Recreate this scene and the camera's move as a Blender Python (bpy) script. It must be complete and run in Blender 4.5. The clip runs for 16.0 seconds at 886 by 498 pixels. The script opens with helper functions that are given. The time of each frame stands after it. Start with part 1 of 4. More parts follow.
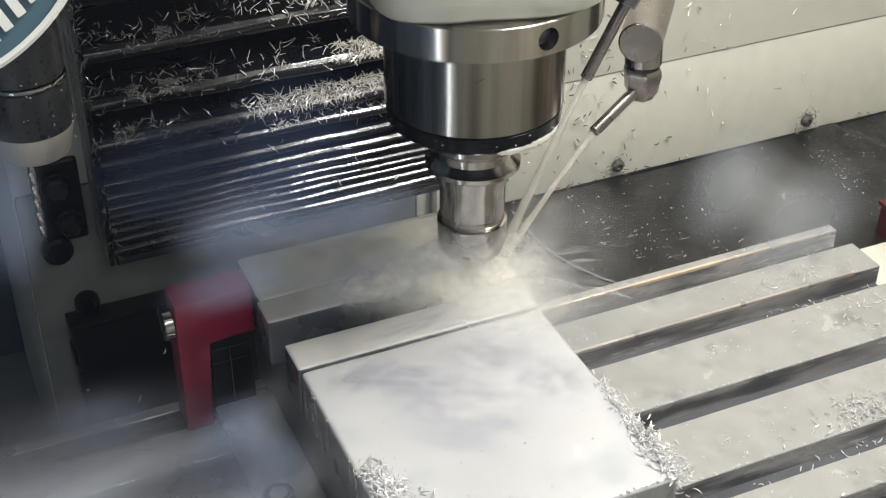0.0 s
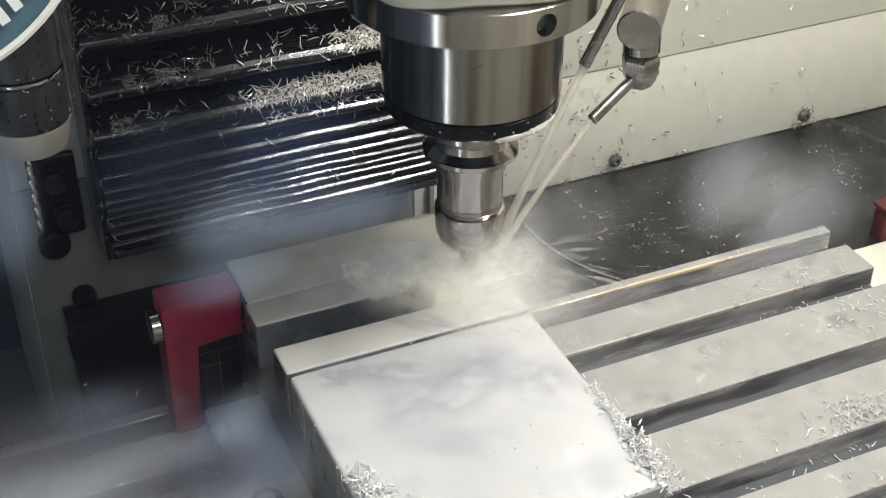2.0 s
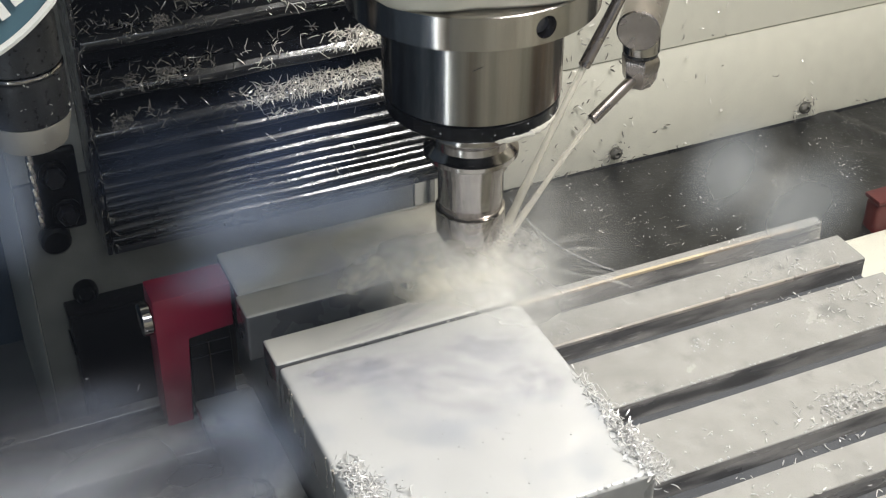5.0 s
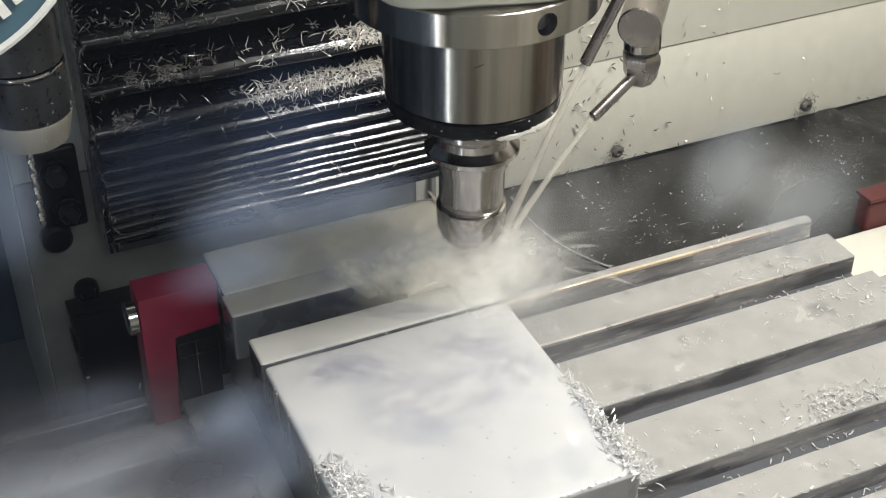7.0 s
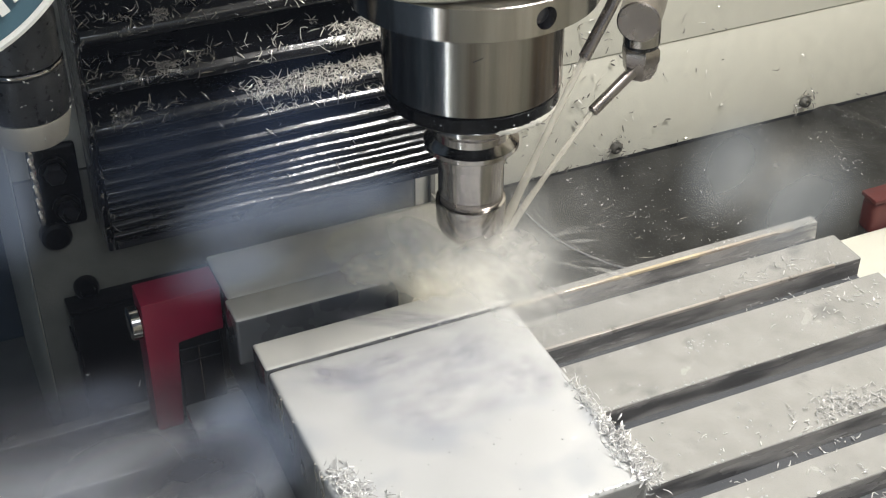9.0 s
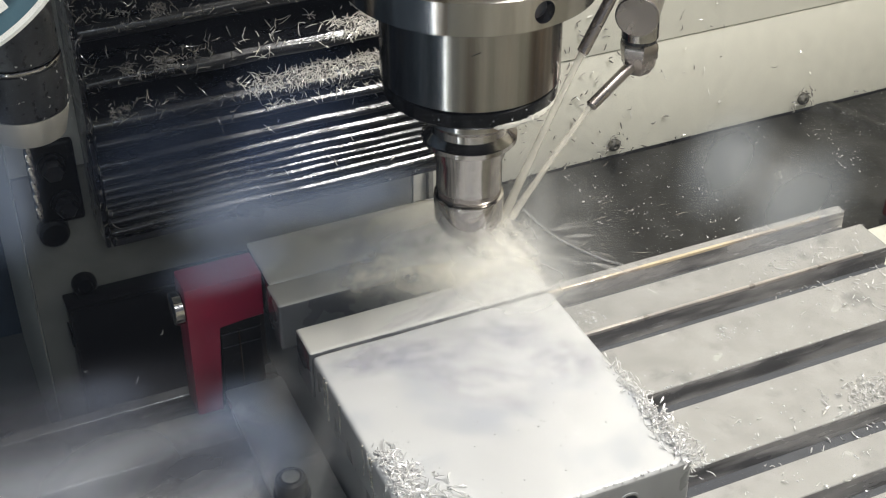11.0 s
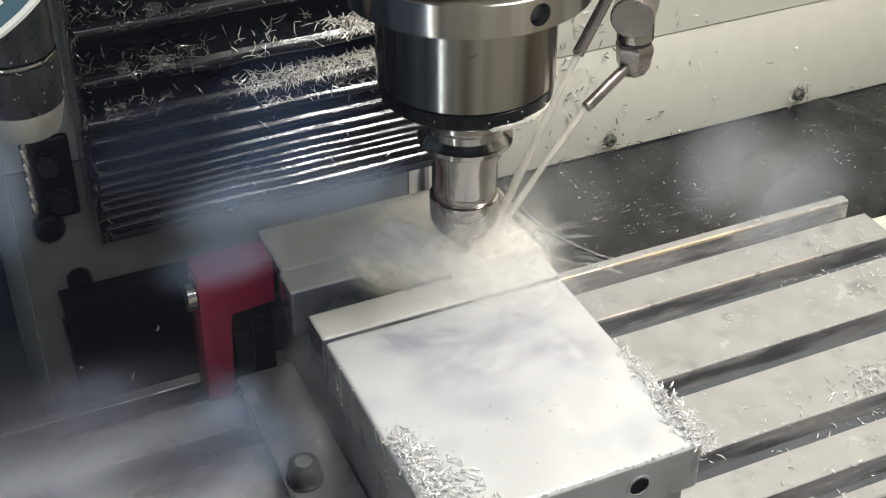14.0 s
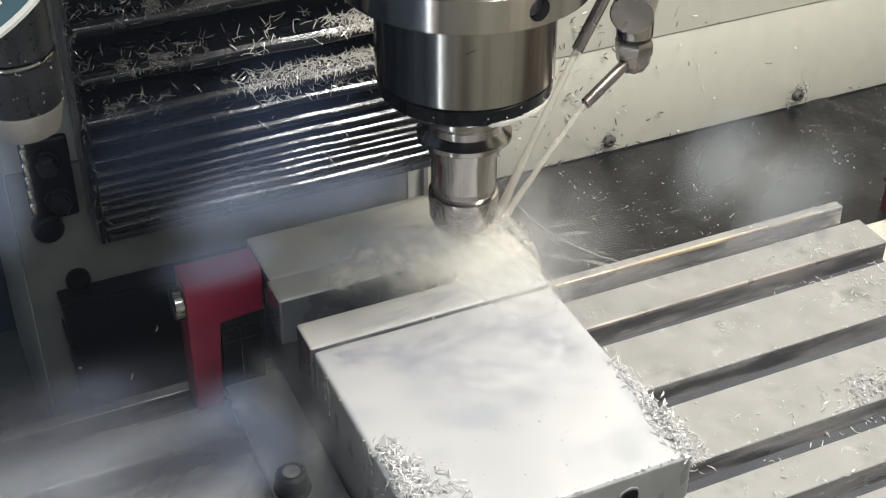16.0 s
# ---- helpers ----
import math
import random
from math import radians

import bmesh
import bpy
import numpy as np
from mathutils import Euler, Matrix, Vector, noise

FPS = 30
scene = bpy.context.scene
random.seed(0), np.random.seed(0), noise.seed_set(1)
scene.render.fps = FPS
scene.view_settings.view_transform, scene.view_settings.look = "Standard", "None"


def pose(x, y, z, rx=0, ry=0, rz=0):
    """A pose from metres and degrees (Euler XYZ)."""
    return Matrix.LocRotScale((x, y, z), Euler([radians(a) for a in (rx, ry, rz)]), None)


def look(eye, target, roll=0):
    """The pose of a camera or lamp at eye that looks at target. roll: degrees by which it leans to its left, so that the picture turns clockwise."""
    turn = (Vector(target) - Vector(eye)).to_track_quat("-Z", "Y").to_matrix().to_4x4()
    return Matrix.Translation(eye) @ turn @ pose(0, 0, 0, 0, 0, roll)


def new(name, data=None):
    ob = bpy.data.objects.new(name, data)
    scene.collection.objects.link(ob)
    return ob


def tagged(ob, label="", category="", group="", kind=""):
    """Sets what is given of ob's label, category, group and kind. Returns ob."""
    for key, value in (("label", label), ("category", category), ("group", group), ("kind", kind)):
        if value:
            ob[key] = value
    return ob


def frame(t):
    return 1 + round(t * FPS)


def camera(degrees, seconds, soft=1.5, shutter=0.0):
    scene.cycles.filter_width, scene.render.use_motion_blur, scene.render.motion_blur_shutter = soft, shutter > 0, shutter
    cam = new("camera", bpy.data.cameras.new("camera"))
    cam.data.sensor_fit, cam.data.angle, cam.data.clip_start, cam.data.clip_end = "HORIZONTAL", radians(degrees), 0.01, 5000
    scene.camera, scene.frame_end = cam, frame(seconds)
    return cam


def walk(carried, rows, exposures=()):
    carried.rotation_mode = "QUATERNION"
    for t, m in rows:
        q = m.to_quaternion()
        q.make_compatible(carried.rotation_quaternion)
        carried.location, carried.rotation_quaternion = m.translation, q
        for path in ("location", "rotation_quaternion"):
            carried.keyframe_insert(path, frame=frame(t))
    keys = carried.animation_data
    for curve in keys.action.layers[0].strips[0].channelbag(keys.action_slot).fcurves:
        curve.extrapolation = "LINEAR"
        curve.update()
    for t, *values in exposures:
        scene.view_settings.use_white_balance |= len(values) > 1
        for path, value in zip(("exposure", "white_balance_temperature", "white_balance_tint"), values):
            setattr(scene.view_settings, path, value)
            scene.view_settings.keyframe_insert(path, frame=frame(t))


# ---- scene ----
# ---------------------------------------------------------------- camera
cam = camera(35.98, 16.0, soft=1.1, shutter=0.0)
scene.cycles.transparent_max_bounces = 24
EYE = (-0.2526, -0.5334, 0.5169)
# seconds, the point looked at, roll
VIEW = [
(0, (-0.0222, -0.0131, 0.1267), 0.050),
    (0.5, (-0.0221, -0.0136, 0.1261), 0.118),
    (1, (-0.0218, -0.0140, 0.1257), 0.088),
    (1.5, (-0.0215, -0.0145, 0.1251), 0.154),
    (2, (-0.0216, -0.0150, 0.1245), 0.178),
    (2.5, (-0.0222, -0.0151, 0.1241), 0.073),
    (3, (-0.0223, -0.0155, 0.1234), 0.145),
    (3.5, (-0.0223, -0.0160, 0.1227), 0.129),
    (4, (-0.0226, -0.0163, 0.1223), 0.058),
    (6.5, (-0.0230, -0.0168, 0.1213), -0.065),
    (7, (-0.0235, -0.0168, 0.1210), -0.122),
    (7.5, (-0.0238, -0.0168, 0.1208), -0.180),
    (8, (-0.0232, -0.0173, 0.1204), -0.137),
    (8.5, (-0.0233, -0.0176, 0.1201), -0.178),
    (9, (-0.0236, -0.0177, 0.1197), -0.199),
    (11.5, (-0.0226, -0.0194, 0.1182), -0.056),
    (12, (-0.0219, -0.0199, 0.1180), -0.044),
    (12.5, (-0.0219, -0.0200, 0.1178), -0.009),
    (13, (-0.0213, -0.0205, 0.1174), 0.018),
    (13.5, (-0.0212, -0.0210, 0.1169), 0.057),
    (14, (-0.0216, -0.0210, 0.1167), 0.016),
    (14.5, (-0.0207, -0.0213, 0.1168), 0.055),
    (15, (-0.0207, -0.0212, 0.1169), -0.006),
    (15.5, (-0.0204, -0.0213, 0.1170), 0.104),
    (16, (-0.0211, -0.0211, 0.1169), 0.063),
]
walk(cam, [(t, look(EYE, aim, roll)) for t, aim, roll in VIEW], exposures=[(0.0, 0.0), (16.0, 0.0)])

# the table's shift along x and y, and the spindle head's along z
TABLE_SHIFT = [
    (0, 0.0000, 0.0000), (0.5, 0.0025, 0.0021), (1, 0.0014, -0.0037), (1.5, 0.0010, -0.0052), (2, -0.0065,
    -0.0052), (2.5, -0.0069, -0.0052), (3, -0.0122, -0.0064), (3.5, -0.0103, -0.0019), (4, -0.0066, 0.0017), (6.5,
    -0.0195, -0.0059), (7, -0.0186, 0.0015), (7.5, -0.0132, -0.0009), (8, -0.0146, -0.0049), (8.5, -0.0181,
    -0.0055), (9, -0.0185, -0.0053), (11.5, 0.0084, -0.0057), (12, 0.0085, -0.0060), (12.5, 0.0106, 0.0027), (13,
    0.0116, -0.0021), (13.5, 0.0155, 0.0027), (14, 0.0158, -0.0016), (14.5, 0.0182, 0.0003), (15, 0.0137,
    -0.0056), (15.5, 0.0133, -0.0029), (16, 0.0084, -0.0059),
]
HEAD_SHIFT = [
    (0, -0.0000), (0.5, 0.0000), (1, -0.0000), (1.5, 0.0074), (2, 0.0041), (2.5, 0.0008), (3, 0.0002), (3.5,
    -0.0000), (4, -0.0002), (6.5, 0.0002), (7, 0.0002), (7.5, -0.0000), (8, 0.0047), (8.5, 0.0048), (9, 0.0016),
    (11.5, 0.0031), (12, 0.0001), (12.5, -0.0003), (13, -0.0001), (13.5, -0.0001), (14, -0.0004), (14.5, 0.0001),
    (15, -0.0002), (15.5, 0.0004), (16, 0.0021),
]

# ---------------------------------------------------------------- light
world = bpy.data.worlds.new("workshop")
scene.world = world
world.use_nodes = True
world.node_tree.nodes["Background"].inputs[0].default_value = (0.80, 0.86, 1.0, 1)
world.node_tree.nodes["Background"].inputs[1].default_value = 0.26


def area_lamp(name, eye, target, sx, sy, power, colour):
    data = bpy.data.lights.new(name, "AREA")
    data.shape, data.size, data.size_y, data.energy, data.color = "RECTANGLE", sx, sy, power, colour
    ob = new(name, data)
    ob.matrix_world = look(eye, target)
    return ob


# the machine's LED work light under the ceiling, beside the head
LAMP_AT, LAMP_TO = (0.28, -0.20, 0.96), (0.01, 0.01, 0.0)
area_lamp("work_light_lamp", LAMP_AT, LAMP_TO, 0.14, 0.52, 13.6, (1.0, 0.975, 0.94))
# an unseen cool lamp added outside the door's window, for sheen and fill
FILL_AT, FILL_TO = (-0.12, -0.74, 0.80), (-0.02, 0.05, 0.1)
area_lamp("fill_light_lamp", FILL_AT, FILL_TO, 0.26, 0.26, 1.5, (0.84, 0.92, 1.0))

# ---------------------------------------------------------------- materials


def material(name, colour, rough=0.5, metal=0.0, vary=0.15, scale=40.0, bump=0.0, bump_scale=300.0,
             second=None, blotch=12.0, lo=0.45, hi=0.65, coat=0.0, spec=0.5, rough_vary=0.1, stretch=(1, 1, 1), ragged=3):
    """A surface whose colour varies at two scales (grain and blotches), with varied gloss and fine relief."""
    mat = bpy.data.materials.new(name)
    mat.use_nodes = True
    nt = mat.node_tree
    n, l = nt.nodes, nt.links
    b = n["Principled BSDF"]
    tc = n.new("ShaderNodeTexCoord")
    mp = n.new("ShaderNodeMapping")
    mp.inputs["Scale"].default_value = stretch
    l.new(tc.outputs["Object"], mp.inputs[0])
    fine = n.new("ShaderNodeTexNoise")
    fine.inputs["Scale"].default_value, fine.inputs["Detail"].default_value = scale, 5
    big = n.new("ShaderNodeTexNoise")
    big.inputs["Scale"].default_value, big.inputs["Detail"].default_value = blotch, ragged
    for x in (fine, big):
        l.new(mp.outputs[0], x.inputs["Vector"])
    ramp = n.new("ShaderNodeMapRange")
    ramp.inputs[1].default_value, ramp.inputs[2].default_value = lo, hi
    ramp.interpolation_type = "SMOOTHSTEP"
    l.new(big.outputs["Fac"], ramp.inputs[0])
    mix = n.new("ShaderNodeMix")
    mix.data_type = "RGBA"
    second = second or tuple(c * (1 - vary) for c in colour)
    mix.inputs[6].default_value, mix.inputs[7].default_value = (*colour, 1), (*second, 1)
    l.new(ramp.outputs[0], mix.inputs[0])
    grain = n.new("ShaderNodeMapRange")
    grain.inputs[1].default_value, grain.inputs[2].default_value = 0.3, 0.7
    grain.inputs[3].default_value, grain.inputs[4].default_value = 1 - vary, 1 + vary * 0.5
    l.new(fine.outputs["Fac"], grain.inputs[0])
    mul = n.new("ShaderNodeMix")
    mul.data_type, mul.blend_type = "RGBA", "MULTIPLY"
    mul.inputs[0].default_value = 1.0
    l.new(mix.outputs[2], mul.inputs[6])
    l.new(grain.outputs[0], mul.inputs[7])
    l.new(mul.outputs[2], b.inputs["Base Color"])
    rr = n.new("ShaderNodeMapRange")
    rr.inputs[3].default_value, rr.inputs[4].default_value = max(0.03, rough - rough_vary), min(1, rough + rough_vary)
    l.new(fine.outputs["Fac"], rr.inputs[0])
    l.new(rr.outputs[0], b.inputs["Roughness"])
    b.inputs["Metallic"].default_value = metal
    b.inputs["Specular IOR Level"].default_value = spec
    b.inputs["Coat Weight"].default_value = coat
    b.inputs["Coat Roughness"].default_value = 0.06
    if bump:
        rel = n.new("ShaderNodeTexNoise")
        rel.inputs["Scale"].default_value, rel.inputs["Detail"].default_value = bump_scale, 4
        l.new(mp.outputs[0], rel.inputs["Vector"])
        bp = n.new("ShaderNodeBump")
        bp.inputs["Strength"].default_value, bp.inputs["Distance"].default_value = bump, 0.002
        l.new(rel.outputs["Fac"], bp.inputs["Height"])
        l.new(bp.outputs[0], b.inputs["Normal"])
        l.new(bp.outputs[0], b.inputs["Coat Normal"])
    return mat


def veil(name, colour, density, grain, patchy=0.5):
    """Mist, spray film, painted shade or reflection: thinnest at its rim, uneven inside."""
    mat = bpy.data.materials.new(name)
    mat.use_nodes = True
    nt = mat.node_tree
    n, l = nt.nodes, nt.links
    n.remove(n["Principled BSDF"])
    front, through_light, clear = n.new("ShaderNodeBsdfDiffuse"), n.new("ShaderNodeBsdfTranslucent"), n.new("ShaderNodeBsdfTransparent")
    both, out = n.new("ShaderNodeMixShader"), n.new("ShaderNodeMixShader")
    for x in (front, through_light):
        x.inputs["Color"].default_value = (*colour, 1)
    l.new(front.outputs[0], both.inputs[1])
    l.new(through_light.outputs[0], both.inputs[2])
    l.new(clear.outputs[0], out.inputs[1])
    l.new(both.outputs[0], out.inputs[2])
    l.new(out.outputs[0], n["Material Output"].inputs["Surface"])
    tc = n.new("ShaderNodeTexCoord")
    ln = n.new("ShaderNodeVectorMath")
    ln.operation = "LENGTH"
    l.new(tc.outputs["Object"], ln.inputs[0])
    fall = n.new("ShaderNodeMapRange")
    fall.interpolation_type = "SMOOTHERSTEP"
    fall.inputs[1].default_value, fall.inputs[2].default_value = 0.95, 0.05
    l.new(ln.outputs["Value"], fall.inputs[0])
    info = n.new("ShaderNodeObjectInfo")
    ns = n.new("ShaderNodeTexNoise")
    ns.noise_dimensions = "4D"
    ns.inputs["Scale"].default_value, ns.inputs["Detail"].default_value = grain, 4
    l.new(tc.outputs["Object"], ns.inputs["Vector"])
    w = n.new("ShaderNodeMath")
    w.operation = "MULTIPLY"
    w.inputs[1].default_value = 37.0
    l.new(info.outputs["Random"], w.inputs[0])
    l.new(w.outputs[0], ns.inputs["W"])
    pr = n.new("ShaderNodeMapRange")
    pr.inputs[1].default_value, pr.inputs[2].default_value = 0.3, 0.7
    pr.inputs[3].default_value, pr.inputs[4].default_value = density * (1 - patchy), density
    l.new(ns.outputs["Fac"], pr.inputs[0])
    al = n.new("ShaderNodeMath")
    al.operation = "MULTIPLY"
    l.new(fall.outputs[0], al.inputs[0])
    l.new(pr.outputs[0], al.inputs[1])
    l.new(al.outputs[0], out.inputs[0])
    return mat


def plain_alpha(name, colour, alpha, rough):
    mat = material(name, colour, rough, vary=0.1, scale=200, bump=0.4, bump_scale=150, stretch=(1, 1, 0.15))
    mat.node_tree.nodes["Principled BSDF"].inputs["Alpha"].default_value = alpha
    return mat


CREAM = material("cream_paint", (0.66, 0.645, 0.56), 0.42, vary=0.06, scale=90, blotch=5, second=(0.60, 0.588, 0.515), bump=0.06, bump_scale=500)
CASTING = material("cream_casting", (0.70, 0.68, 0.57), 0.35, vary=0.08, scale=60, blotch=18, bump=0.25, bump_scale=90, coat=0.4)
GREY_BASE = material("grey_and_shaded_paint", (0.21, 0.207, 0.185), 0.5, vary=0.15, scale=60, blotch=8, bump=0.15)
COLUMN = material("shaded_column_paint", (0.50, 0.50, 0.46), 0.45, vary=0.15, scale=60, blotch=9, second=(0.36, 0.36, 0.33), bump=0.1)
# CHROME and BRIGHT: axial reflection bands are put into the base colour as streaks.
CHROME = material("reflection_streaked_steel", (0.38, 0.36, 0.335), 0.15, 1.0, vary=0.30, scale=150, blotch=62, second=(0.20, 0.155, 0.125), lo=0.42, hi=0.66, rough_vary=0.05, stretch=(1, 1, 0.02), ragged=4)
TUBE_STEEL = material("dull_tube_steel", (0.34, 0.305, 0.28), 0.27, 0.95, vary=0.15, scale=60, blotch=25, rough_vary=0.06)
BRIGHT = material("polished_steel", (0.47, 0.445, 0.42), 0.15, 1.0, vary=0.22, scale=110, blotch=70, second=(0.25, 0.21, 0.18), lo=0.48, hi=0.7, rough_vary=0.05, stretch=(1, 1, 0.05))
DARK_STEEL = material("dark_steel", (0.10, 0.10, 0.11), 0.3, 0.8, vary=0.2, scale=80)
RING = material("gloss_black_ring", (0.005, 0.005, 0.006), 0.2, vary=0.2, scale=80, spec=0.22)
BLACK = material("wet_black_rubber", (0.012, 0.012, 0.015), 0.28, vary=0.3, scale=120, bump=0.35, bump_scale=160, coat=0.5)
PLEAT = material("oily_black_bellows", (0.006, 0.0065, 0.009), 0.29, spec=0.6, vary=0.3, scale=90, bump=0.35, bump_scale=110, coat=0.45, stretch=(0.35, 1, 1))
APRON = material("splashed_black_apron", (0.009, 0.009, 0.009), 0.38, vary=0.4, scale=160, blotch=22, second=(0.026, 0.026, 0.025), bump=0.4, bump_scale=90, coat=0.2, ragged=6)
GRIME = material("grimy_screw_head", (0.09, 0.086, 0.075), 0.45, vary=0.4, scale=200, bump=0.4, bump_scale=300)
BLACK_BOX = material("black_plastic", (0.005, 0.005, 0.006), 0.42, vary=0.2, scale=60, bump=0.1, spec=0.35)
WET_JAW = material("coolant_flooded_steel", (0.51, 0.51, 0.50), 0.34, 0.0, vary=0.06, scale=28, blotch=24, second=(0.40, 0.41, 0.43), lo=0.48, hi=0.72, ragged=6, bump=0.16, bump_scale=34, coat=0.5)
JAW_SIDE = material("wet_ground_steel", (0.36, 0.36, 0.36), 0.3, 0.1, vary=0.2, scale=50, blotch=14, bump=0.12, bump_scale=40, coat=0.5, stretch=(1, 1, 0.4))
# Jaw plate sides: wet steel with the shade of the gap put into its colour.
PLATE_SIDE = material("shaded_wet_steel", (0.15, 0.155, 0.165), 0.28, 0.2, vary=0.2, scale=50, blotch=14, bump=0.1, bump_scale=60, coat=0.4)
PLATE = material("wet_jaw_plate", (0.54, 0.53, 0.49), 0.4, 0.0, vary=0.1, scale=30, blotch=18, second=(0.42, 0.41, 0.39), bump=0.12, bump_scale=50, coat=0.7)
TABLE = material("wet_ground_table", (0.335, 0.328, 0.312), 0.24, 0.0, vary=0.14, scale=45, blotch=42, second=(0.20, 0.198, 0.195), lo=0.54, hi=0.78, ragged=6, bump=0.10, bump_scale=40, coat=0.8)
SLOT = material("slot_wall_steel", (0.48, 0.46, 0.44), 0.26, 0.35, vary=0.3, scale=60, blotch=34, second=(0.15, 0.145, 0.145), bump=0.15, bump_scale=80, coat=0.5, stretch=(0.35, 1, 1.6))
BRASS = material("coppery_slot_edge", (0.80, 0.66, 0.46), 0.24, 0.3, vary=0.12, scale=80, blotch=30, second=(0.62, 0.53, 0.44))
WORN = material("worn_slot_edge", (0.50, 0.45, 0.41), 0.3, 0.4, vary=0.2, scale=80, blotch=40, second=(0.38, 0.35, 0.33))
SATIN = material("satin_steel", (0.70, 0.66, 0.58), 0.36, 0.5, vary=0.1, scale=200, stretch=(1, 1, 0.05))
STOCK = material("cream_plastic_stock", (0.82, 0.76, 0.60), 0.3, vary=0.06, scale=30, blotch=20, bump=0.35, bump_scale=35, coat=0.7)
RED = material("red_anodised", (0.28, 0.010, 0.042), 0.38, vary=0.12, scale=50, blotch=20, bump=0.05, coat=0.3)
DULL_RED = material("dull_red_paint", (0.10, 0.02, 0.018), 0.5, vary=0.15, scale=50)
CHIP = material("aluminium_chip", (0.95, 0.92, 0.85), 0.22, 0.3, coat=0.6, vary=0.15, scale=500)
# Darker chip colour: shade at the bellows' left, grime around the cover's screws.
DIM_CHIP = material("dim_chip", (0.36, 0.34, 0.31), 0.2, 0.5, vary=0.4, scale=120, blotch=60, second=(0.30, 0.28, 0.26), coat=0.6)
WET_CHIP = material("wet_chip", (0.82, 0.81, 0.79), 0.16, 0.3, coat=0.4, vary=0.2, scale=400)
BLUE = material("blue_enamel", (0.06, 0.125, 0.155), 0.3, vary=0.1, scale=60, coat=0.6)
WHITE = material("white_enamel", (0.78, 0.77, 0.71), 0.35, vary=0.05, scale=60)
KNURL = material("black_knurled_steel", (0.045, 0.046, 0.05), 0.3, 0.4, vary=0.2, scale=300, bump=0.15, bump_scale=1200)
WALL = material("enclosure_paint", (0.07, 0.10, 0.14), 0.45, vary=0.1, scale=20, blotch=4, bump=0.05)
SUMP = material("sump_floor", (0.30, 0.31, 0.31), 0.4, vary=0.2, scale=18, blotch=6, bump=0.2, bump_scale=60, coat=0.4)
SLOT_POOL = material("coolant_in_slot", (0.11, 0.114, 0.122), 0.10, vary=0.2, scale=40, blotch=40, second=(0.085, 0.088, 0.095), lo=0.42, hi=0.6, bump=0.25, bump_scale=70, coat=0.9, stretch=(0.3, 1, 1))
SPRAY = plain_alpha("thin_flung_coolant", (0.80, 0.78, 0.74), 0.06, 0.3)
STREAM = plain_alpha("milky_coolant", (0.80, 0.75, 0.64), 0.38, 0.12)
FOAM = material("coolant_foam", (0.60, 0.575, 0.50), 0.2, vary=0.06, scale=60, blotch=22, bump=0.12, bump_scale=40, coat=0.7)
DROP = material("coolant_drop", (0.50, 0.50, 0.49), 0.06, vary=0.1, scale=300, coat=1.0)
MIST = veil("coolant_mist", (0.93, 0.91, 0.86), 0.80, 3.0, patchy=0.72)
HAZE = veil("thin_coolant_haze", (0.84, 0.84, 0.82), 0.34, 2.2, patchy=0.7)
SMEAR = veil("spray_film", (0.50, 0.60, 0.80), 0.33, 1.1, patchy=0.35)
# A bluish tint over the bellows, adding sheen and haze to the view.
FAINT = veil("faint_blue_film", (0.30, 0.42, 0.75), 0.10, 1.1, patchy=0.3)
# A dark navy film added to dim the bright pleat lines at left.
DEEP = veil("dark_navy_film", (0.030, 0.040, 0.065), 0.75, 1.1, patchy=0.3)
# Shade of the table's left end, put into a dark film.
MURK = veil("darkening_film", (0.10, 0.10, 0.11), 0.88, 1.1, patchy=0.3)
SPLASH = veil("coolant_splash", (0.96, 0.90, 0.74), 1.0, 3.6, patchy=0.85)
# Lavender veil that imitates the dark spindle mirrored in the coolant.
REFLECTION = veil("lavender_reflection_patch", (0.30, 0.295, 0.345), 0.62, 2.6, patchy=0.95)
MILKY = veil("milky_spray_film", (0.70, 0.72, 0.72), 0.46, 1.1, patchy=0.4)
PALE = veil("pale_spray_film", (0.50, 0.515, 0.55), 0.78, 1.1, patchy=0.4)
LED = bpy.data.materials.new("led_strip")
LED.use_nodes = True
LED.node_tree.nodes["Principled BSDF"].inputs["Emission Color"].default_value = (1, 0.96, 0.9, 1)
LED.node_tree.nodes["Principled BSDF"].inputs["Emission Strength"].default_value = 6.0
TUBE = bpy.data.materials.new("cool_tube")
TUBE.use_nodes = True
TUBE.node_tree.nodes["Principled BSDF"].inputs["Emission Color"].default_value = (0.84, 0.92, 1.0, 1)
TUBE.node_tree.nodes["Principled BSDF"].inputs["Emission Strength"].default_value = 6.5
GLASS = bpy.data.materials.new("clear_window")
GLASS.use_nodes = True
GLASS.node_tree.nodes["Principled BSDF"].inputs["Base Color"].default_value = (0.20, 0.21, 0.24, 1)
GLASS.node_tree.nodes["Principled BSDF"].inputs["Alpha"].default_value = 0.02
GLASS.node_tree.nodes["Principled BSDF"].inputs["Roughness"].default_value = 0.05

# ---------------------------------------------------------------- mesh helpers
BASE = {}


def thing(name, base, label, category, group="", kind=""):
    ob = tagged(new(name), label, category, group, kind)
    ob.location = base
    ob.empty_display_size = 0.01
    BASE[ob] = Vector(base)
    return ob


def mesh_of(name, bm, mat, smooth=40):
    bmesh.ops.recalc_face_normals(bm, faces=bm.faces)
    me = bpy.data.meshes.new(name)
    bm.to_mesh(me)
    bm.free()
    for m in (mat if isinstance(mat, (list, tuple)) else [mat]):
        me.materials.append(m)
    if smooth:
        me.shade_smooth()
        me.set_sharp_from_angle(angle=radians(smooth))
    return me


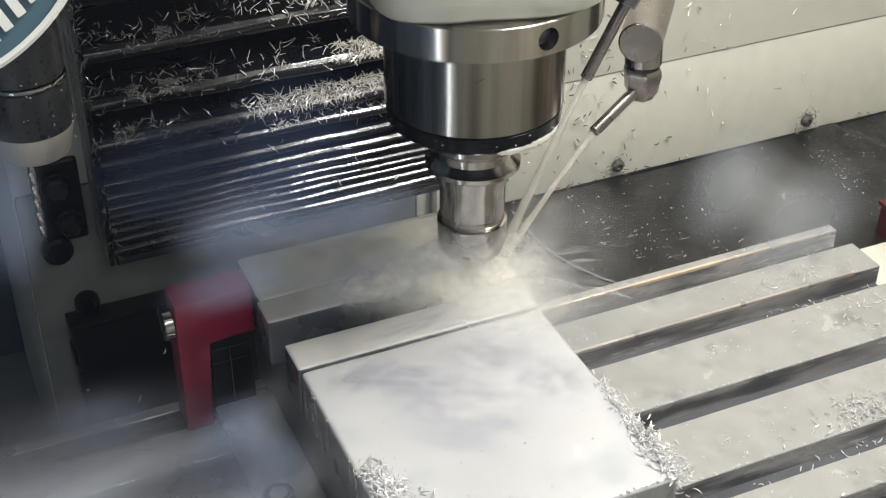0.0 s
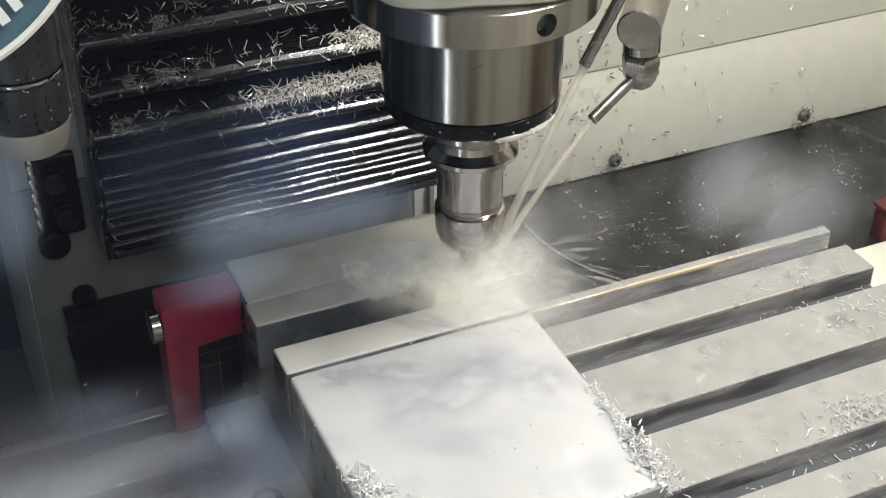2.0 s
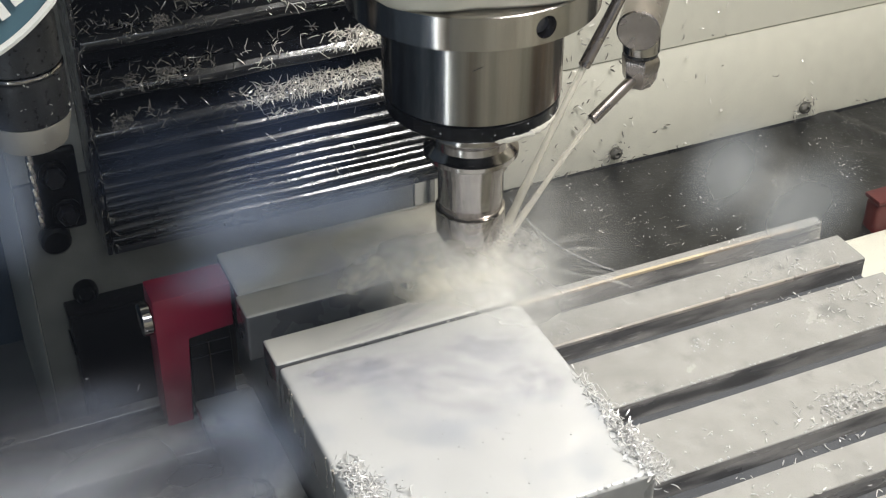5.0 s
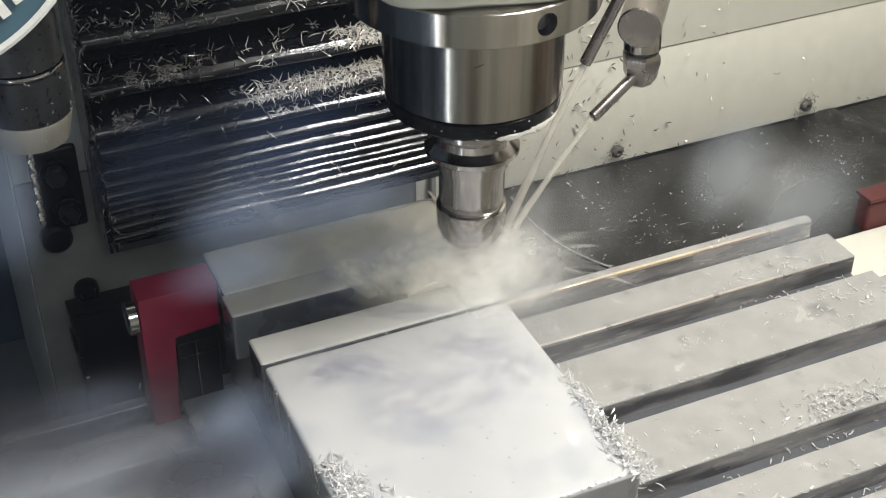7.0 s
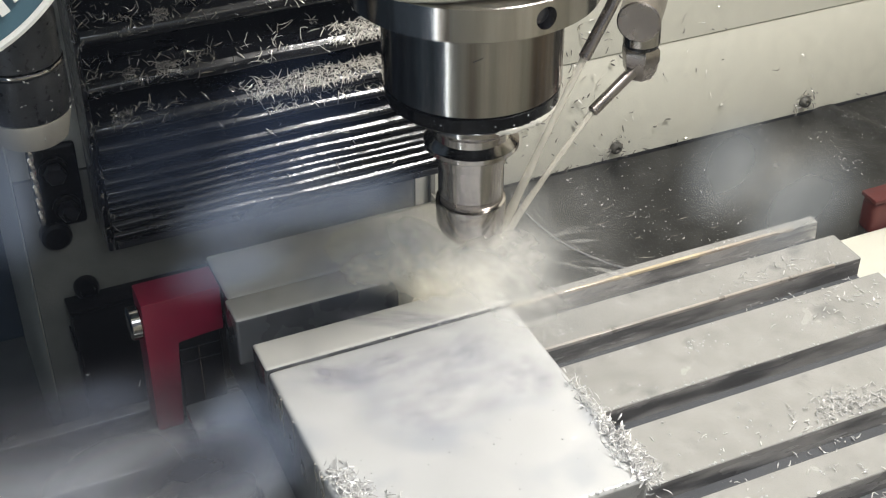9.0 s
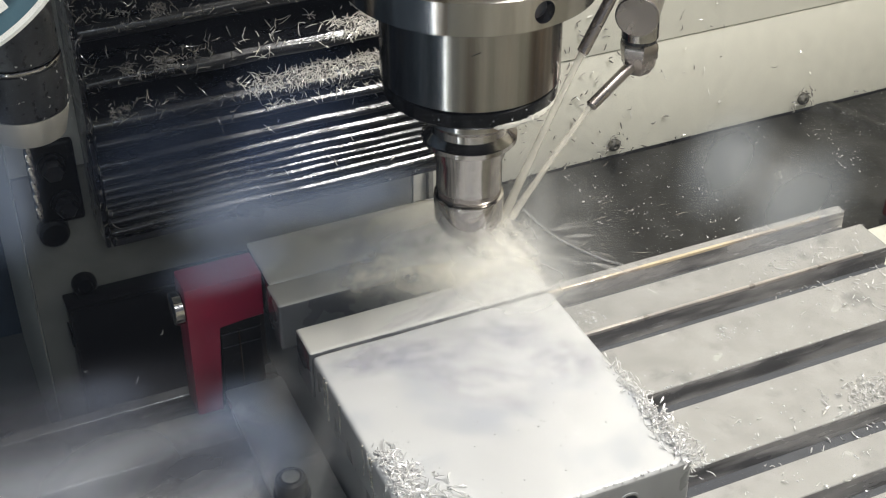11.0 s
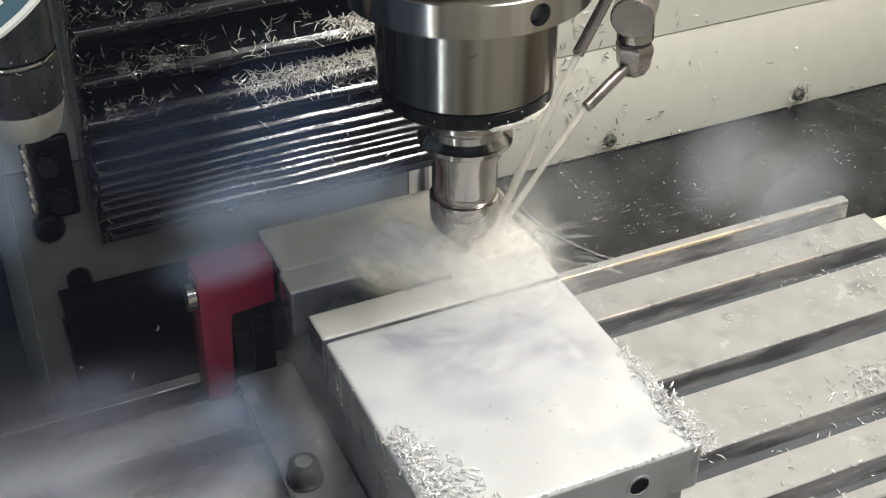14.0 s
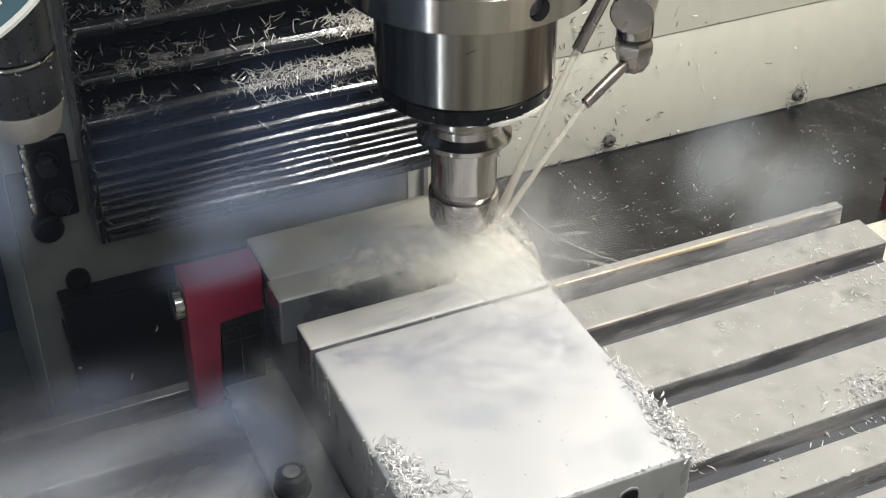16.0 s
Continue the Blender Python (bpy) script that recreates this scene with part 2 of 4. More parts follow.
def part(name, bm, mat, parent, label="", smooth=40):
    """One mesh under a thing or a part; the bmesh is in the room's coordinates."""
    base = BASE[parent]
    bmesh.ops.translate(bm, verts=bm.verts, vec=-base)
    ob = new(name, mesh_of(name, bm, mat, smooth))
    ob.parent = parent
    BASE[ob] = base
    return tagged(ob, label)


def single(name, bm, mat, base, label, category, kind="", group="", smooth=40):
    """A thing that is one mesh, with its origin at base."""
    bmesh.ops.translate(bm, verts=bm.verts, vec=-Vector(base))
    ob = new(name, mesh_of(name, bm, mat, smooth))
    ob.location = base
    BASE[ob] = Vector(base)
    return tagged(ob, label, category, group, kind)


def box(x0, x1, y0, y1, z0, z1, bevel=0.0, seg=2, bm=None):
    bm = bm or bmesh.new()
    got = bmesh.ops.create_cube(bm, size=1)["verts"]
    for v in got:
        v.co = Vector((x0 + (v.co.x + 0.5) * (x1 - x0), y0 + (v.co.y + 0.5) * (y1 - y0), z0 + (v.co.z + 0.5) * (z1 - z0)))
    if bevel:
        edges = list({e for v in got for e in v.link_edges})
        bmesh.ops.bevel(bm, geom=edges, offset=bevel, segments=seg, affect="EDGES", profile=0.6)
    return bm


def lathe(profile, place=Matrix(), steps=64, bm=None, facets=None):
    """Turns (radius, height) rows round z, then puts the piece at place."""
    bm = bm or bmesh.new()
    steps = facets or steps
    rings = []
    for r, z in profile:
        rings.append([bm.verts.new(place @ Vector((r * math.cos(2 * math.pi * i / steps), r * math.sin(2 * math.pi * i / steps), z))) for i in range(steps)])
    for a, b in zip(rings, rings[1:]):
        for i in range(steps):
            bm.faces.new((a[i], a[(i + 1) % steps], b[(i + 1) % steps], b[i]))
    bm.faces.new(rings[0][::-1])
    bm.faces.new(rings[-1])
    return bm


def extrude_x(profile, x0, x1, cuts=1, bm=None, wobble=0.0):
    """Pulls a closed outline of (y, z) rows from x0 to x1."""
    bm = bm or bmesh.new()
    rings = []
    for k in range(cuts + 1):
        x = x0 + (x1 - x0) * k / cuts
        rings.append([bm.verts.new((x, y + wobble * noise.noise((x * 22, z * 60, 1.0)), z + 0.6 * wobble * noise.noise((x * 18, z * 60, 7.0)))) for y, z in profile])
    for a, b in zip(rings, rings[1:]):
        for i in range(len(profile)):
            j = (i + 1) % len(profile)
            bm.faces.new((a[i], a[j], b[j], b[i]))
    bm.faces.new(rings[0][::-1])
    bm.faces.new(rings[-1])
    return bm


def aim_z(a, b):
    """The pose at a whose z axis points to b."""
    return Matrix.Translation(a) @ (Vector(b) - Vector(a)).to_track_quat("Z", "Y").to_matrix().to_4x4()


def hoop(section, place=Matrix(), steps=96):
    """Turns a closed outline of (radius, height) rows round z."""
    bm = bmesh.new()
    rings = [[bm.verts.new(place @ Vector((r * math.cos(2 * math.pi * i / steps), r * math.sin(2 * math.pi * i / steps), z))) for i in range(steps)] for r, z in section]
    for a, b in zip(rings, rings[1:] + rings[:1]):
        for i in range(steps):
            bm.faces.new((a[i], a[(i + 1) % steps], b[(i + 1) % steps], b[i]))
    return bm


def rod(a, b, ra, rb=None, steps=20, bm=None, bevel=0.0006):
    d = (Vector(b) - Vector(a)).length
    rb = ra if rb is None else rb
    return lathe([(ra - bevel, 0), (ra, bevel), (rb, d - bevel), (rb - bevel, d)], aim_z(a, b), steps, bm)


def tube_path(points, radius, steps=10, bm=None):
    bm = bm or bmesh.new()
    rings = []
    pts = [Vector(p) for p in points]
    for i, p in enumerate(pts):
        way = (pts[min(i + 1, len(pts) - 1)] - pts[max(i - 1, 0)]).normalized()
        m = Matrix.Translation(p) @ way.to_track_quat("Z", "Y").to_matrix().to_4x4()
        r = radius[i] if isinstance(radius, (list, tuple)) else radius
        rings.append([bm.verts.new(m @ Vector((r * math.cos(2 * math.pi * k / steps), r * math.sin(2 * math.pi * k / steps), 0))) for k in range(steps)])
    for a, b in zip(rings, rings[1:]):
        for i in range(steps):
            bm.faces.new((a[i], a[(i + 1) % steps], b[(i + 1) % steps], b[i]))
    bm.faces.new(rings[0][::-1])
    bm.faces.new(rings[-1])
    return bm


def sheet(x0, x1, y0, y1, height, nx, ny, thick):
    """A sheet with relief: height(x, y) above, thick below."""
    bm = bmesh.new()
    top = [[bm.verts.new((x0 + (x1 - x0) * i / nx, y0 + (y1 - y0) * j / ny, 0)) for j in range(ny + 1)] for i in range(nx + 1)]
    for row in top:
        for v in row:
            v.co.z = height(v.co.x, v.co.y)
    low = [[bm.verts.new(v.co - Vector((0, 0, thick))) for v in row] for row in top]
    for i in range(nx):
        for j in range(ny):
            bm.faces.new((top[i][j], top[i + 1][j], top[i + 1][j + 1], top[i][j + 1]))
            bm.faces.new((low[i][j], low[i][j + 1], low[i + 1][j + 1], low[i + 1][j]))
    rim = [(i, 0) for i in range(nx)] + [(nx, j) for j in range(ny)] + [(i, ny) for i in range(nx, 0, -1)] + [(0, j) for j in range(ny, 0, -1)]
    for (a, b), (c, d) in zip(rim, rim[1:] + rim[:1]):
        bm.faces.new((top[a][b], low[a][b], low[c][d], top[c][d]))
    return bm


def swarf(name, places, mat, base, label, size=(0.0035, 0.0075), lie=0.5, category="metal chips", wide=1.0):
    """Curled slivers of metal, one at each (x, y, z, nx, ny, nz): a place and the normal on which it lies."""
    rnd = random.Random(len(places) * 7 + len(name))
    verts, faces = [], []
    for x, y, z, nx, ny, nz in places:
        up = Vector((nx, ny, nz)).normalized()
        side = up.orthogonal().normalized()
        a = rnd.uniform(0, 2 * math.pi)
        along = (math.cos(a) * side + math.sin(a) * up.cross(side)) + up * rnd.uniform(-0.1, lie)
        along.normalize()
        across = along.cross(up + Vector((0.01, 0.02, 0.03))).normalized()
        out = across.cross(along)
        length, width, curl = rnd.uniform(*size) * rnd.choice((0.6, 1, 1.15)), wide * rnd.uniform(0.00014, 0.00042), rnd.uniform(-0.38, 0.38)
        thick = 0.00018
        n0 = len(verts)
        p = Vector((x, y, z)) + up * rnd.uniform(0.0004, 0.0012)
        for k in range(4):
            s = k / 3
            c = p + along * (s - 0.5) * length + out * curl * length * (4 * s * (1 - s)) + up * 0.0002
            tw = across * math.cos(1.3 * s * curl * 4) + out * math.sin(1.3 * s * curl * 4)
            w = width * (0.5 if k in (0, 3) else 1)
            nn = along.cross(tw)
            for q in (tw * w + nn * thick, -tw * w + nn * thick, -tw * w - nn * thick, tw * w - nn * thick):
                verts.append(tuple(c + q - Vector(base)))
        for k in range(3):
            o = n0 + 4 * k
            for i in range(4):
                j = (i + 1) % 4
                faces.append((o + i, o + j, o + 4 + j, o + 4 + i))
        faces += [(n0 + 3, n0 + 2, n0 + 1, n0), (n0 + 12, n0 + 13, n0 + 14, n0 + 15)]
    me = bpy.data.meshes.new(name)
    me.from_pydata(verts, [], faces)
    me.materials.append(mat)
    ob = new(name, me)
    ob.location = base
    return tagged(ob, label, category, kind="stuff")


def drops(name, places, mat, base, label, size=(0.0004, 0.0012), category="drops"):
    """Flat beads of liquid lying on a surface: (x, y, z, nx, ny, nz) each."""
    rnd = random.Random(len(places) * 3 + len(name))
    verts, faces = [], []
    for x, y, z, nx, ny, nz in places:
        m = Matrix.Translation(Vector((x, y, z)) - Vector(base)) @ Vector((nx, ny, nz)).to_track_quat("Z", "Y").to_matrix().to_4x4()
        r = rnd.uniform(*size)
        n0 = len(verts)
        for rr, h in ((1, 0), (0.75, 0.45)):
            for k in range(6):
                verts.append(tuple(m @ Vector((rr * r * math.cos(k * 1.0472), rr * r * math.sin(k * 1.0472), h * r))))
        verts.append(tuple(m @ Vector((0, 0, 0.62 * r))))
        for k in range(6):
            j = (k + 1) % 6
            faces += [(n0 + k, n0 + j, n0 + 6 + j, n0 + 6 + k), (n0 + 6 + k, n0 + 6 + j, n0 + 12)]
    me = bpy.data.meshes.new(name)
    me.from_pydata(verts, [], faces)
    me.materials.append(mat)
    me.shade_smooth()
    ob = new(name, me)
    ob.location = base
    return tagged(ob, label, category, kind="stuff")


RND = random.Random(5)
ON_TABLE, ON_HEAD, ON_BELLOWS = [], [], []

# ---------------------------------------------------------------- the enclosure
YP = 0.25


def enclosure():
    single("floor", box(-0.62, 0.95, -0.9, 0.6, -0.34, -0.30), SUMP, (0, 0, -0.34), "wet grey sump floor of the machine", "floor", "structure")
    single("wall_west", box(-0.64, -0.62, -0.9, 0.6, -0.34, 1.2), WALL, (-0.63, 0, -0.34), "blue-grey painted sheet metal enclosure side", "wall", "structure")
    single("wall_east", box(0.95, 0.97, -0.9, 0.6, -0.34, 1.2), CREAM, (0.96, 0, -0.34), "cream painted sheet metal enclosure side", "wall", "structure")
    single("wall_north", box(-0.62, 0.95, 0.56, 0.58, -0.30, 1.2), WALL, (0, 0.57, -0.30), "dark painted enclosure back behind the column", "wall", "structure")
    single("ceiling", box(-0.64, 0.97, -0.9, 0.6, 1.2, 1.22), WALL, (0, 0, 1.2), "grey painted enclosure roof", "ceiling", "structure")
    # front door with its window opening
    door = thing("door_1", (0, -0.44, -0.30), "cream sheet metal front door with a wide window", "door", kind="structure")
    part("door_panel", box(-0.62, 0.95, -0.45, -0.43, -0.30, 0.18, 0.002), CREAM, door)
    part("door_panel", box(-0.62, 0.95, -0.45, -0.43, 0.86, 1.2, 0.002), CREAM, door)
    part("door_panel", box(-0.62, -0.50, -0.45, -0.43, 0.182, 0.858, 0.002), CREAM, door)
    part("door_panel", box(0.42, 0.95, -0.45, -0.43, 0.182, 0.858, 0.002), CREAM, door)
    pane = part("window_pane", box(-0.498, 0.418, -0.442, -0.438, 0.184, 0.856), GLASS, door, "clear window pane wet with spray")
    pane.visible_shadow = False
    light = thing("work_light", (0.29, -0.20, 1.00), "white LED strip light under the enclosure roof", "lamp")
    m = look(LAMP_AT, LAMP_TO) @ pose(0, 0, 0.014)
    bm = box(-0.08, 0.08, -0.27, 0.27, 0.012, 0.05, 0.004)
    bm.transform(m)
    part("housing", bm, WHITE, light)
    bm = box(-0.07, 0.07, -0.26, 0.26, 0.0, 0.011)
    bm.transform(m)
    part("diffuser", bm, LED, light)
    # Housing of the added fill lamp, out of view.
    room = thing("fill_light", (-0.12, -0.74, 0.82), "unseen cool white square fill light added outside the window", "lamp")
    q = look(FILL_AT, FILL_TO) @ pose(0, 0, 0.014)
    bm = box(-0.14, 0.14, -0.14, 0.14, 0.012, 0.04, 0.004)
    bm.transform(q)
    part("housing", bm, WHITE, room)
    part("stalk", rod(q @ Vector((0, 0, 0.04)), (-0.14, -0.82, 1.2), 0.010), WHITE, room)
    bm = rod(m @ Vector((0, 0, 0.05)), (0.33, -0.21, 1.2), 0.012)
    part("stalk", bm, WHITE, light)


def back_panels():
    cover = thing("column_cover", (0, YP, -0.30), "cream painted sheet metal cover behind the spindle", "machine cover", kind="structure")
    part("upper_sheet", box(-0.150, 0.9, YP, YP + 0.004, 0.0503, 0.9, 0.0006), CREAM, cover)
    # Split from the cover so that its shade can sit in the colour.
    part("column_sheet", box(-0.205, -0.1515, YP, YP + 0.004, 0.0515, 0.9, 0.001), COLUMN, cover, "column edge sheet, toned darker than the cover for shade")
    part("lower_sheet", box(0.0735, 0.9, YP + 0.001, YP + 0.005, -0.043, 0.0495, 0.001), CREAM, cover)
    part("backing", box(-0.203, 0.89, YP + 0.007, YP + 0.02, -0.30, 0.9), DARK_STEEL, cover)
    # The cover continues here; its shade is put into a grey colour.
    part("base_sheet", box(-0.205, 0.0725, YP + 0.001, YP + 0.005, -0.30, 0.0495, 0.001), GREY_BASE, cover, "lower cover sheet, coloured grey for the shade under the bellows")
    part("foot_sheet", box(0.0735, 0.105, YP + 0.001, YP + 0.005, -0.30, -0.0445, 0.001), GREY_BASE, cover)
    part("side_sheet", box(-0.205, -0.201, YP + 0.021, 0.55, -0.30, 0.9), CREAM, cover)
    for x, z in ((0.422, -0.032), (0.243, -0.032), (0.62, -0.032)):
        part("screw", lathe([(0.0052, 0), (0.0052, 0.002), (0.0042, 0.0036), (0.0022, 0.0043), (0.0019, 0.0030), (0.0008, 0.0030)], Matrix.Translation((x, YP, z)) @ pose(0, 0, 0, 90), 20), GRIME, cover, "grimy button-head screw")
    # a narrow upright rib beside the bellows
    part("rib", box(0.083, 0.087, YP - 0.006, YP - 0.0002, -0.055, -0.012, 0.001), GREY_BASE, cover)
    # chips stuck to the wet paint
    spots, dull = [], []
    for _ in range(560):
        x, z = RND.triangular(0.13, 0.55, 0.15), RND.triangular(-0.04, 0.2, 0.02)
        if RND.random() < max(0.12, 1 - (x - 0.14) / 0.22):
            (dull if RND.random() < 0.55 else spots).append((x, YP - 0.0006, z, 0, -1, 0))
    for cx in (0.422, 0.243):
        dull += [(cx + RND.gauss(0, 0.005), YP - 0.002, -0.029 + RND.gauss(0, 0.005), 0, -1, 0.2) for _ in range(22)]
    for _ in range(46):
        dull.append((RND.triangular(0.11, 0.6, 0.16), YP - 0.0006, -0.043 + abs(RND.gauss(0, 0.003)), 0, -1, 0.3))
    swarf("panel_chips", spots, CHIP, (0.3, YP, 0), "small wet metal chips stuck to the cream cover", (0.0026, 0.0062), 0.7, wide=1.7)
    # Dark copies stand for the chips' shaded sides and the grime by the screws.
    swarf("grimy_chips", dull, DIM_CHIP, (0.3, YP, 0), "darker chips on the cream cover, for grime and shaded chip sides", (0.0020, 0.0056), 0.6, wide=1.6)


def bellows():
    lips = [0.020, 0.028, 0.035, 0.041, 0.046, 0.052, 0.059, 0.069, 0.083, 0.094, 0.121, 0.155, 0.192, 0.230, 0.270, 0.31, 0.35]
    x0, x1 = -0.154, 0.078
    cover = thing("way_bellows", (-0.04, 0.22, 0.012), "black rubber way bellows with oily pleats full of chips", "bellows")
    part("end_strip", box(x0, x1 + 0.002, 0.206, YP - 0.002, 0.0125, 0.0185, 0.001), BLACK, cover)
    part("clamp_bar", box(x0 + 0.002, x1 + 0.004, 0.2035, 0.2055, 0.0145, 0.0185, 0.0006), DARK_STEEL, cover, "thin steel clamp bar")
    for a, b in zip(lips, lips[1:]):
        d = b - a
        t = 0.0012
        rl = 0.0052 if d > 0.025 else min(0.0034, 0.45 * d)
        yo, yi = 0.2035, 0.2035 + min(0.030, 0.010 + d * 0.7)
        arc = [(yo + rl - rl * math.cos(q), a + rl + rl * math.sin(q)) for q in [radians(q0) for q0 in (-90, -70, -50, -30, -10, 10, 28, 40, 55, 72, 90)]]
        low, high = Vector(arc[6]), Vector(arc[9])
        arc = arc[:7] + [tuple(low.lerp(high, 0.15)), tuple(low.lerp(high, 0.85))] + arc[9:]
        prof = arc + [(yi, a + 0.5 * d + rl), (yo + rl + 0.004, b - 0.0006), (yo + rl + 0.004 + t, b - 0.0004), (yi + 2 * t, a + 0.5 * d + 0.4 * rl), (yo + rl + 2 * t, a + 0.0002)]
        ON_BELLOWS.append((part("pleat", extrude_x(prof, x0, x1, 40, wobble=0.0015), PLEAT, cover, smooth=70), a))
    part("edge_strip", box(x0 - 0.004, x0 - 0.0008, 0.207, YP - 0.002, 0.012, 0.35, 0.001), BLACK, cover)
    part("backing", box(x0, x1, YP - 0.0035, YP - 0.0005, 0.013, 0.38), BLACK, cover)

    def by_pleat(name, places, mat, label, size, lie, wide=1.0):
        """One heap for each pleat, which rides with it."""
        heaped = {}
        for p in places:
            heaped.setdefault(max([a for a in lips if a <= p[2]] or [lips[0]]), []).append(p)
        for a, rows in sorted(heaped.items()):
            ON_BELLOWS.append((swarf(name, rows, mat, (-0.04, 0.2, a), label, size, lie, wide=wide), a))

    # chips: scattered on the pleats and heaped on the lips
    spots = []
    for i, a in enumerate(lips[1:-1], 1):
        d = lips[i + 1] - a
        n = int(5 + 3000 * d) if a > 0.07 else 9
        for _ in range(n):
            s = RND.random() ** 1.5
            x = RND.uniform(x0, x1)
            spots.append((x, 0.2035 + s * 0.009, a + 0.004 + s * d * 0.42, 0, -0.8, 0.7))
    heaps = [(0.121, 0.0, 0.04, 420), (0.094, -0.068, 0.045, 800), (0.094, -0.025, 0.045, 500), (0.121, 0.015, 0.04, 200), (0.121, -0.13, -0.075, 150), (0.155, -0.15, -0.08, 120), (0.083, -0.05, 0.05, 90), (0.094, -0.15, -0.1, 80), (0.155, -0.02, 0.03, 60)]
    for z, xa, xb, n in heaps:
        for _ in range(n):
            s = RND.random()
            spots.append((RND.uniform(xa, xb), 0.2045 + s * 0.010, z + 0.0060 + s * RND.random() * 0.010, RND.uniform(-.4, .4), -0.6, 0.7))
    for i, n in ((10, 60), (11, 110), (12, 70), (13, 40)):
        a, d = lips[i], lips[i + 1] - lips[i]
        for _ in range(n):
            q, x = RND.random() * 0.6, RND.uniform(x0, x1)
            spots.append((x, 0.2087 + q * 0.021, a + 0.0118 + q * 0.011, RND.uniform(-.3, .3), -0.6, 0.8))
    mat = []
    for z, xa, xb, n in ((0.121, -0.145, -0.075, 650), (0.155, -0.15, -0.09, 650), (0.094, -0.152, -0.125, 160), (0.121, 0.0, 0.04, 300), (0.094, -0.05, 0.045, 500)):
        for _ in range(n):
            q = RND.random()
            x = RND.triangular(xa, xb, 0.5 * (xa + xb))
            mat.append((x, 0.2048 + q * 0.008, z + 0.007 + q * 0.004 + 0.003 * noise.noise((x * 90, z * 50, 1)), 0, -0.5, 0.8))
    by_pleat("chip_mat", mat, DIM_CHIP, "fine dull chips caked on the bellows lips", (0.0012, 0.003), 0.3)
    # Left of here the chips get a darker colour in place of shade.
    dim = [p for p in spots if p[0] < -0.06]
    spots = [p for p in spots if p[0] >= -0.06]
    for _ in range(60):
        dim.append((x0 - 0.002 + RND.uniform(-0.003, 0.006), 0.2025, RND.uniform(0.02, 0.2), -0.3, -1, 0.2))
    by_pleat("oily_chips", dim, DIM_CHIP, "chips matted on the left of the bellows, coloured darker for shade", (0.003, 0.007), 0.4)
    by_pleat("bellows_chips", spots, CHIP, "bright aluminium chips lying on the black bellows", (0.004, 0.009), 0.8, 0.95)
    beads = []
    for a in lips[:10]:
        for _ in range(34):
            lip = 0.0026
            beads.append((RND.triangular(-0.1, x1, x1), 0.2035 + 0.25 * lip, a + 1.7 * lip + RND.gauss(0, 0.0002), 0, -1, 0.8))
    drops("bellows_drops", beads, DROP, (0, 0.2, 0.05), "coolant beads along the pleat edges of the bellows", (0.00012, 0.0004))


def apron():
    ground = thing("way_apron", (0.4, 0.16, -0.06), "black rubber way cover splashed with coolant and chips", "way cover", kind="structure")

    def top(x, y):
        return -0.0442 - 0.0128 * (0.25 - y) / 0.2 + 0.0012 * noise.noise((x * 14, y * 14, 2)) + (0.004 if 0.56 < x + 0.5 * y < 0.575 else 0)
    part("rubber_sheet", sheet(0.10, 0.94, 0.02, YP - 0.001, top, 120, 40, 0.003), APRON, ground)
    def bead(q):
        x, y = 0.1465 + 0.030 * q ** 2.8, 0.24 - 0.104 * q
        return x, y, top(x, y) + 0.0008
    part("fold", tube_path([bead(1.6 * k / 30) for k in range(31)], 0.0007, 8), PLATE_SIDE, ground, "beaded wet fold")
    spots, wet = [], []
    for _ in range(2600):
        x, y = RND.uniform(0.12, 0.75), RND.uniform(0.05, YP - 0.004)
        wet.append((x, y, top(x, y), 0, 0, 1))
    for k in range(320):
        x, y, z = bead(1.5 * k / 320)
        wet.append((x + RND.gauss(0, 0.0008), y, z + 0.0008, 0, 0, 1))
    for _ in range(34):
        cx, cy = RND.uniform(0.15, 0.6), RND.triangular(0.09, YP - 0.012, YP - 0.02)
        k = RND.uniform(0.004, 0.011)
        for _ in range(RND.randint(8, 22)):
            x, y = RND.gauss(cx, k), min(YP - 0.004, RND.gauss(cy, 1.3 * k))
            if RND.random() < 0.4:
                spots.append((x, y, top(x, y), 0, 0, 1))
            else:
                wet.append((x, y, top(x, y) + 0.0001, 0, 0, 1))
    for _ in range(120):
        x, y = RND.uniform(0.16, 0.7), RND.triangular(0.06, YP - 0.003, YP - 0.02)
        spots.append((x, y, top(x, y), 0, 0, 1))
    drops("apron_drops", wet, DROP, (0.4, 0.16, -0.05), "small coolant drops on the black way cover", (0.00012, 0.00042))
    swarf("apron_chips", spots, WET_CHIP, (0.4, 0.16, -0.05), "loose wet chips on the black way cover", (0.0008, 0.0022), 0.5)
    single("machine_base", box(-0.30, 0.098, 0.09, YP - 0.001, -0.30, -0.152, 0.004), GREY_BASE, (-0.1, 0.17, -0.30), "grey-green painted machine base casting", "machine base", "structure")


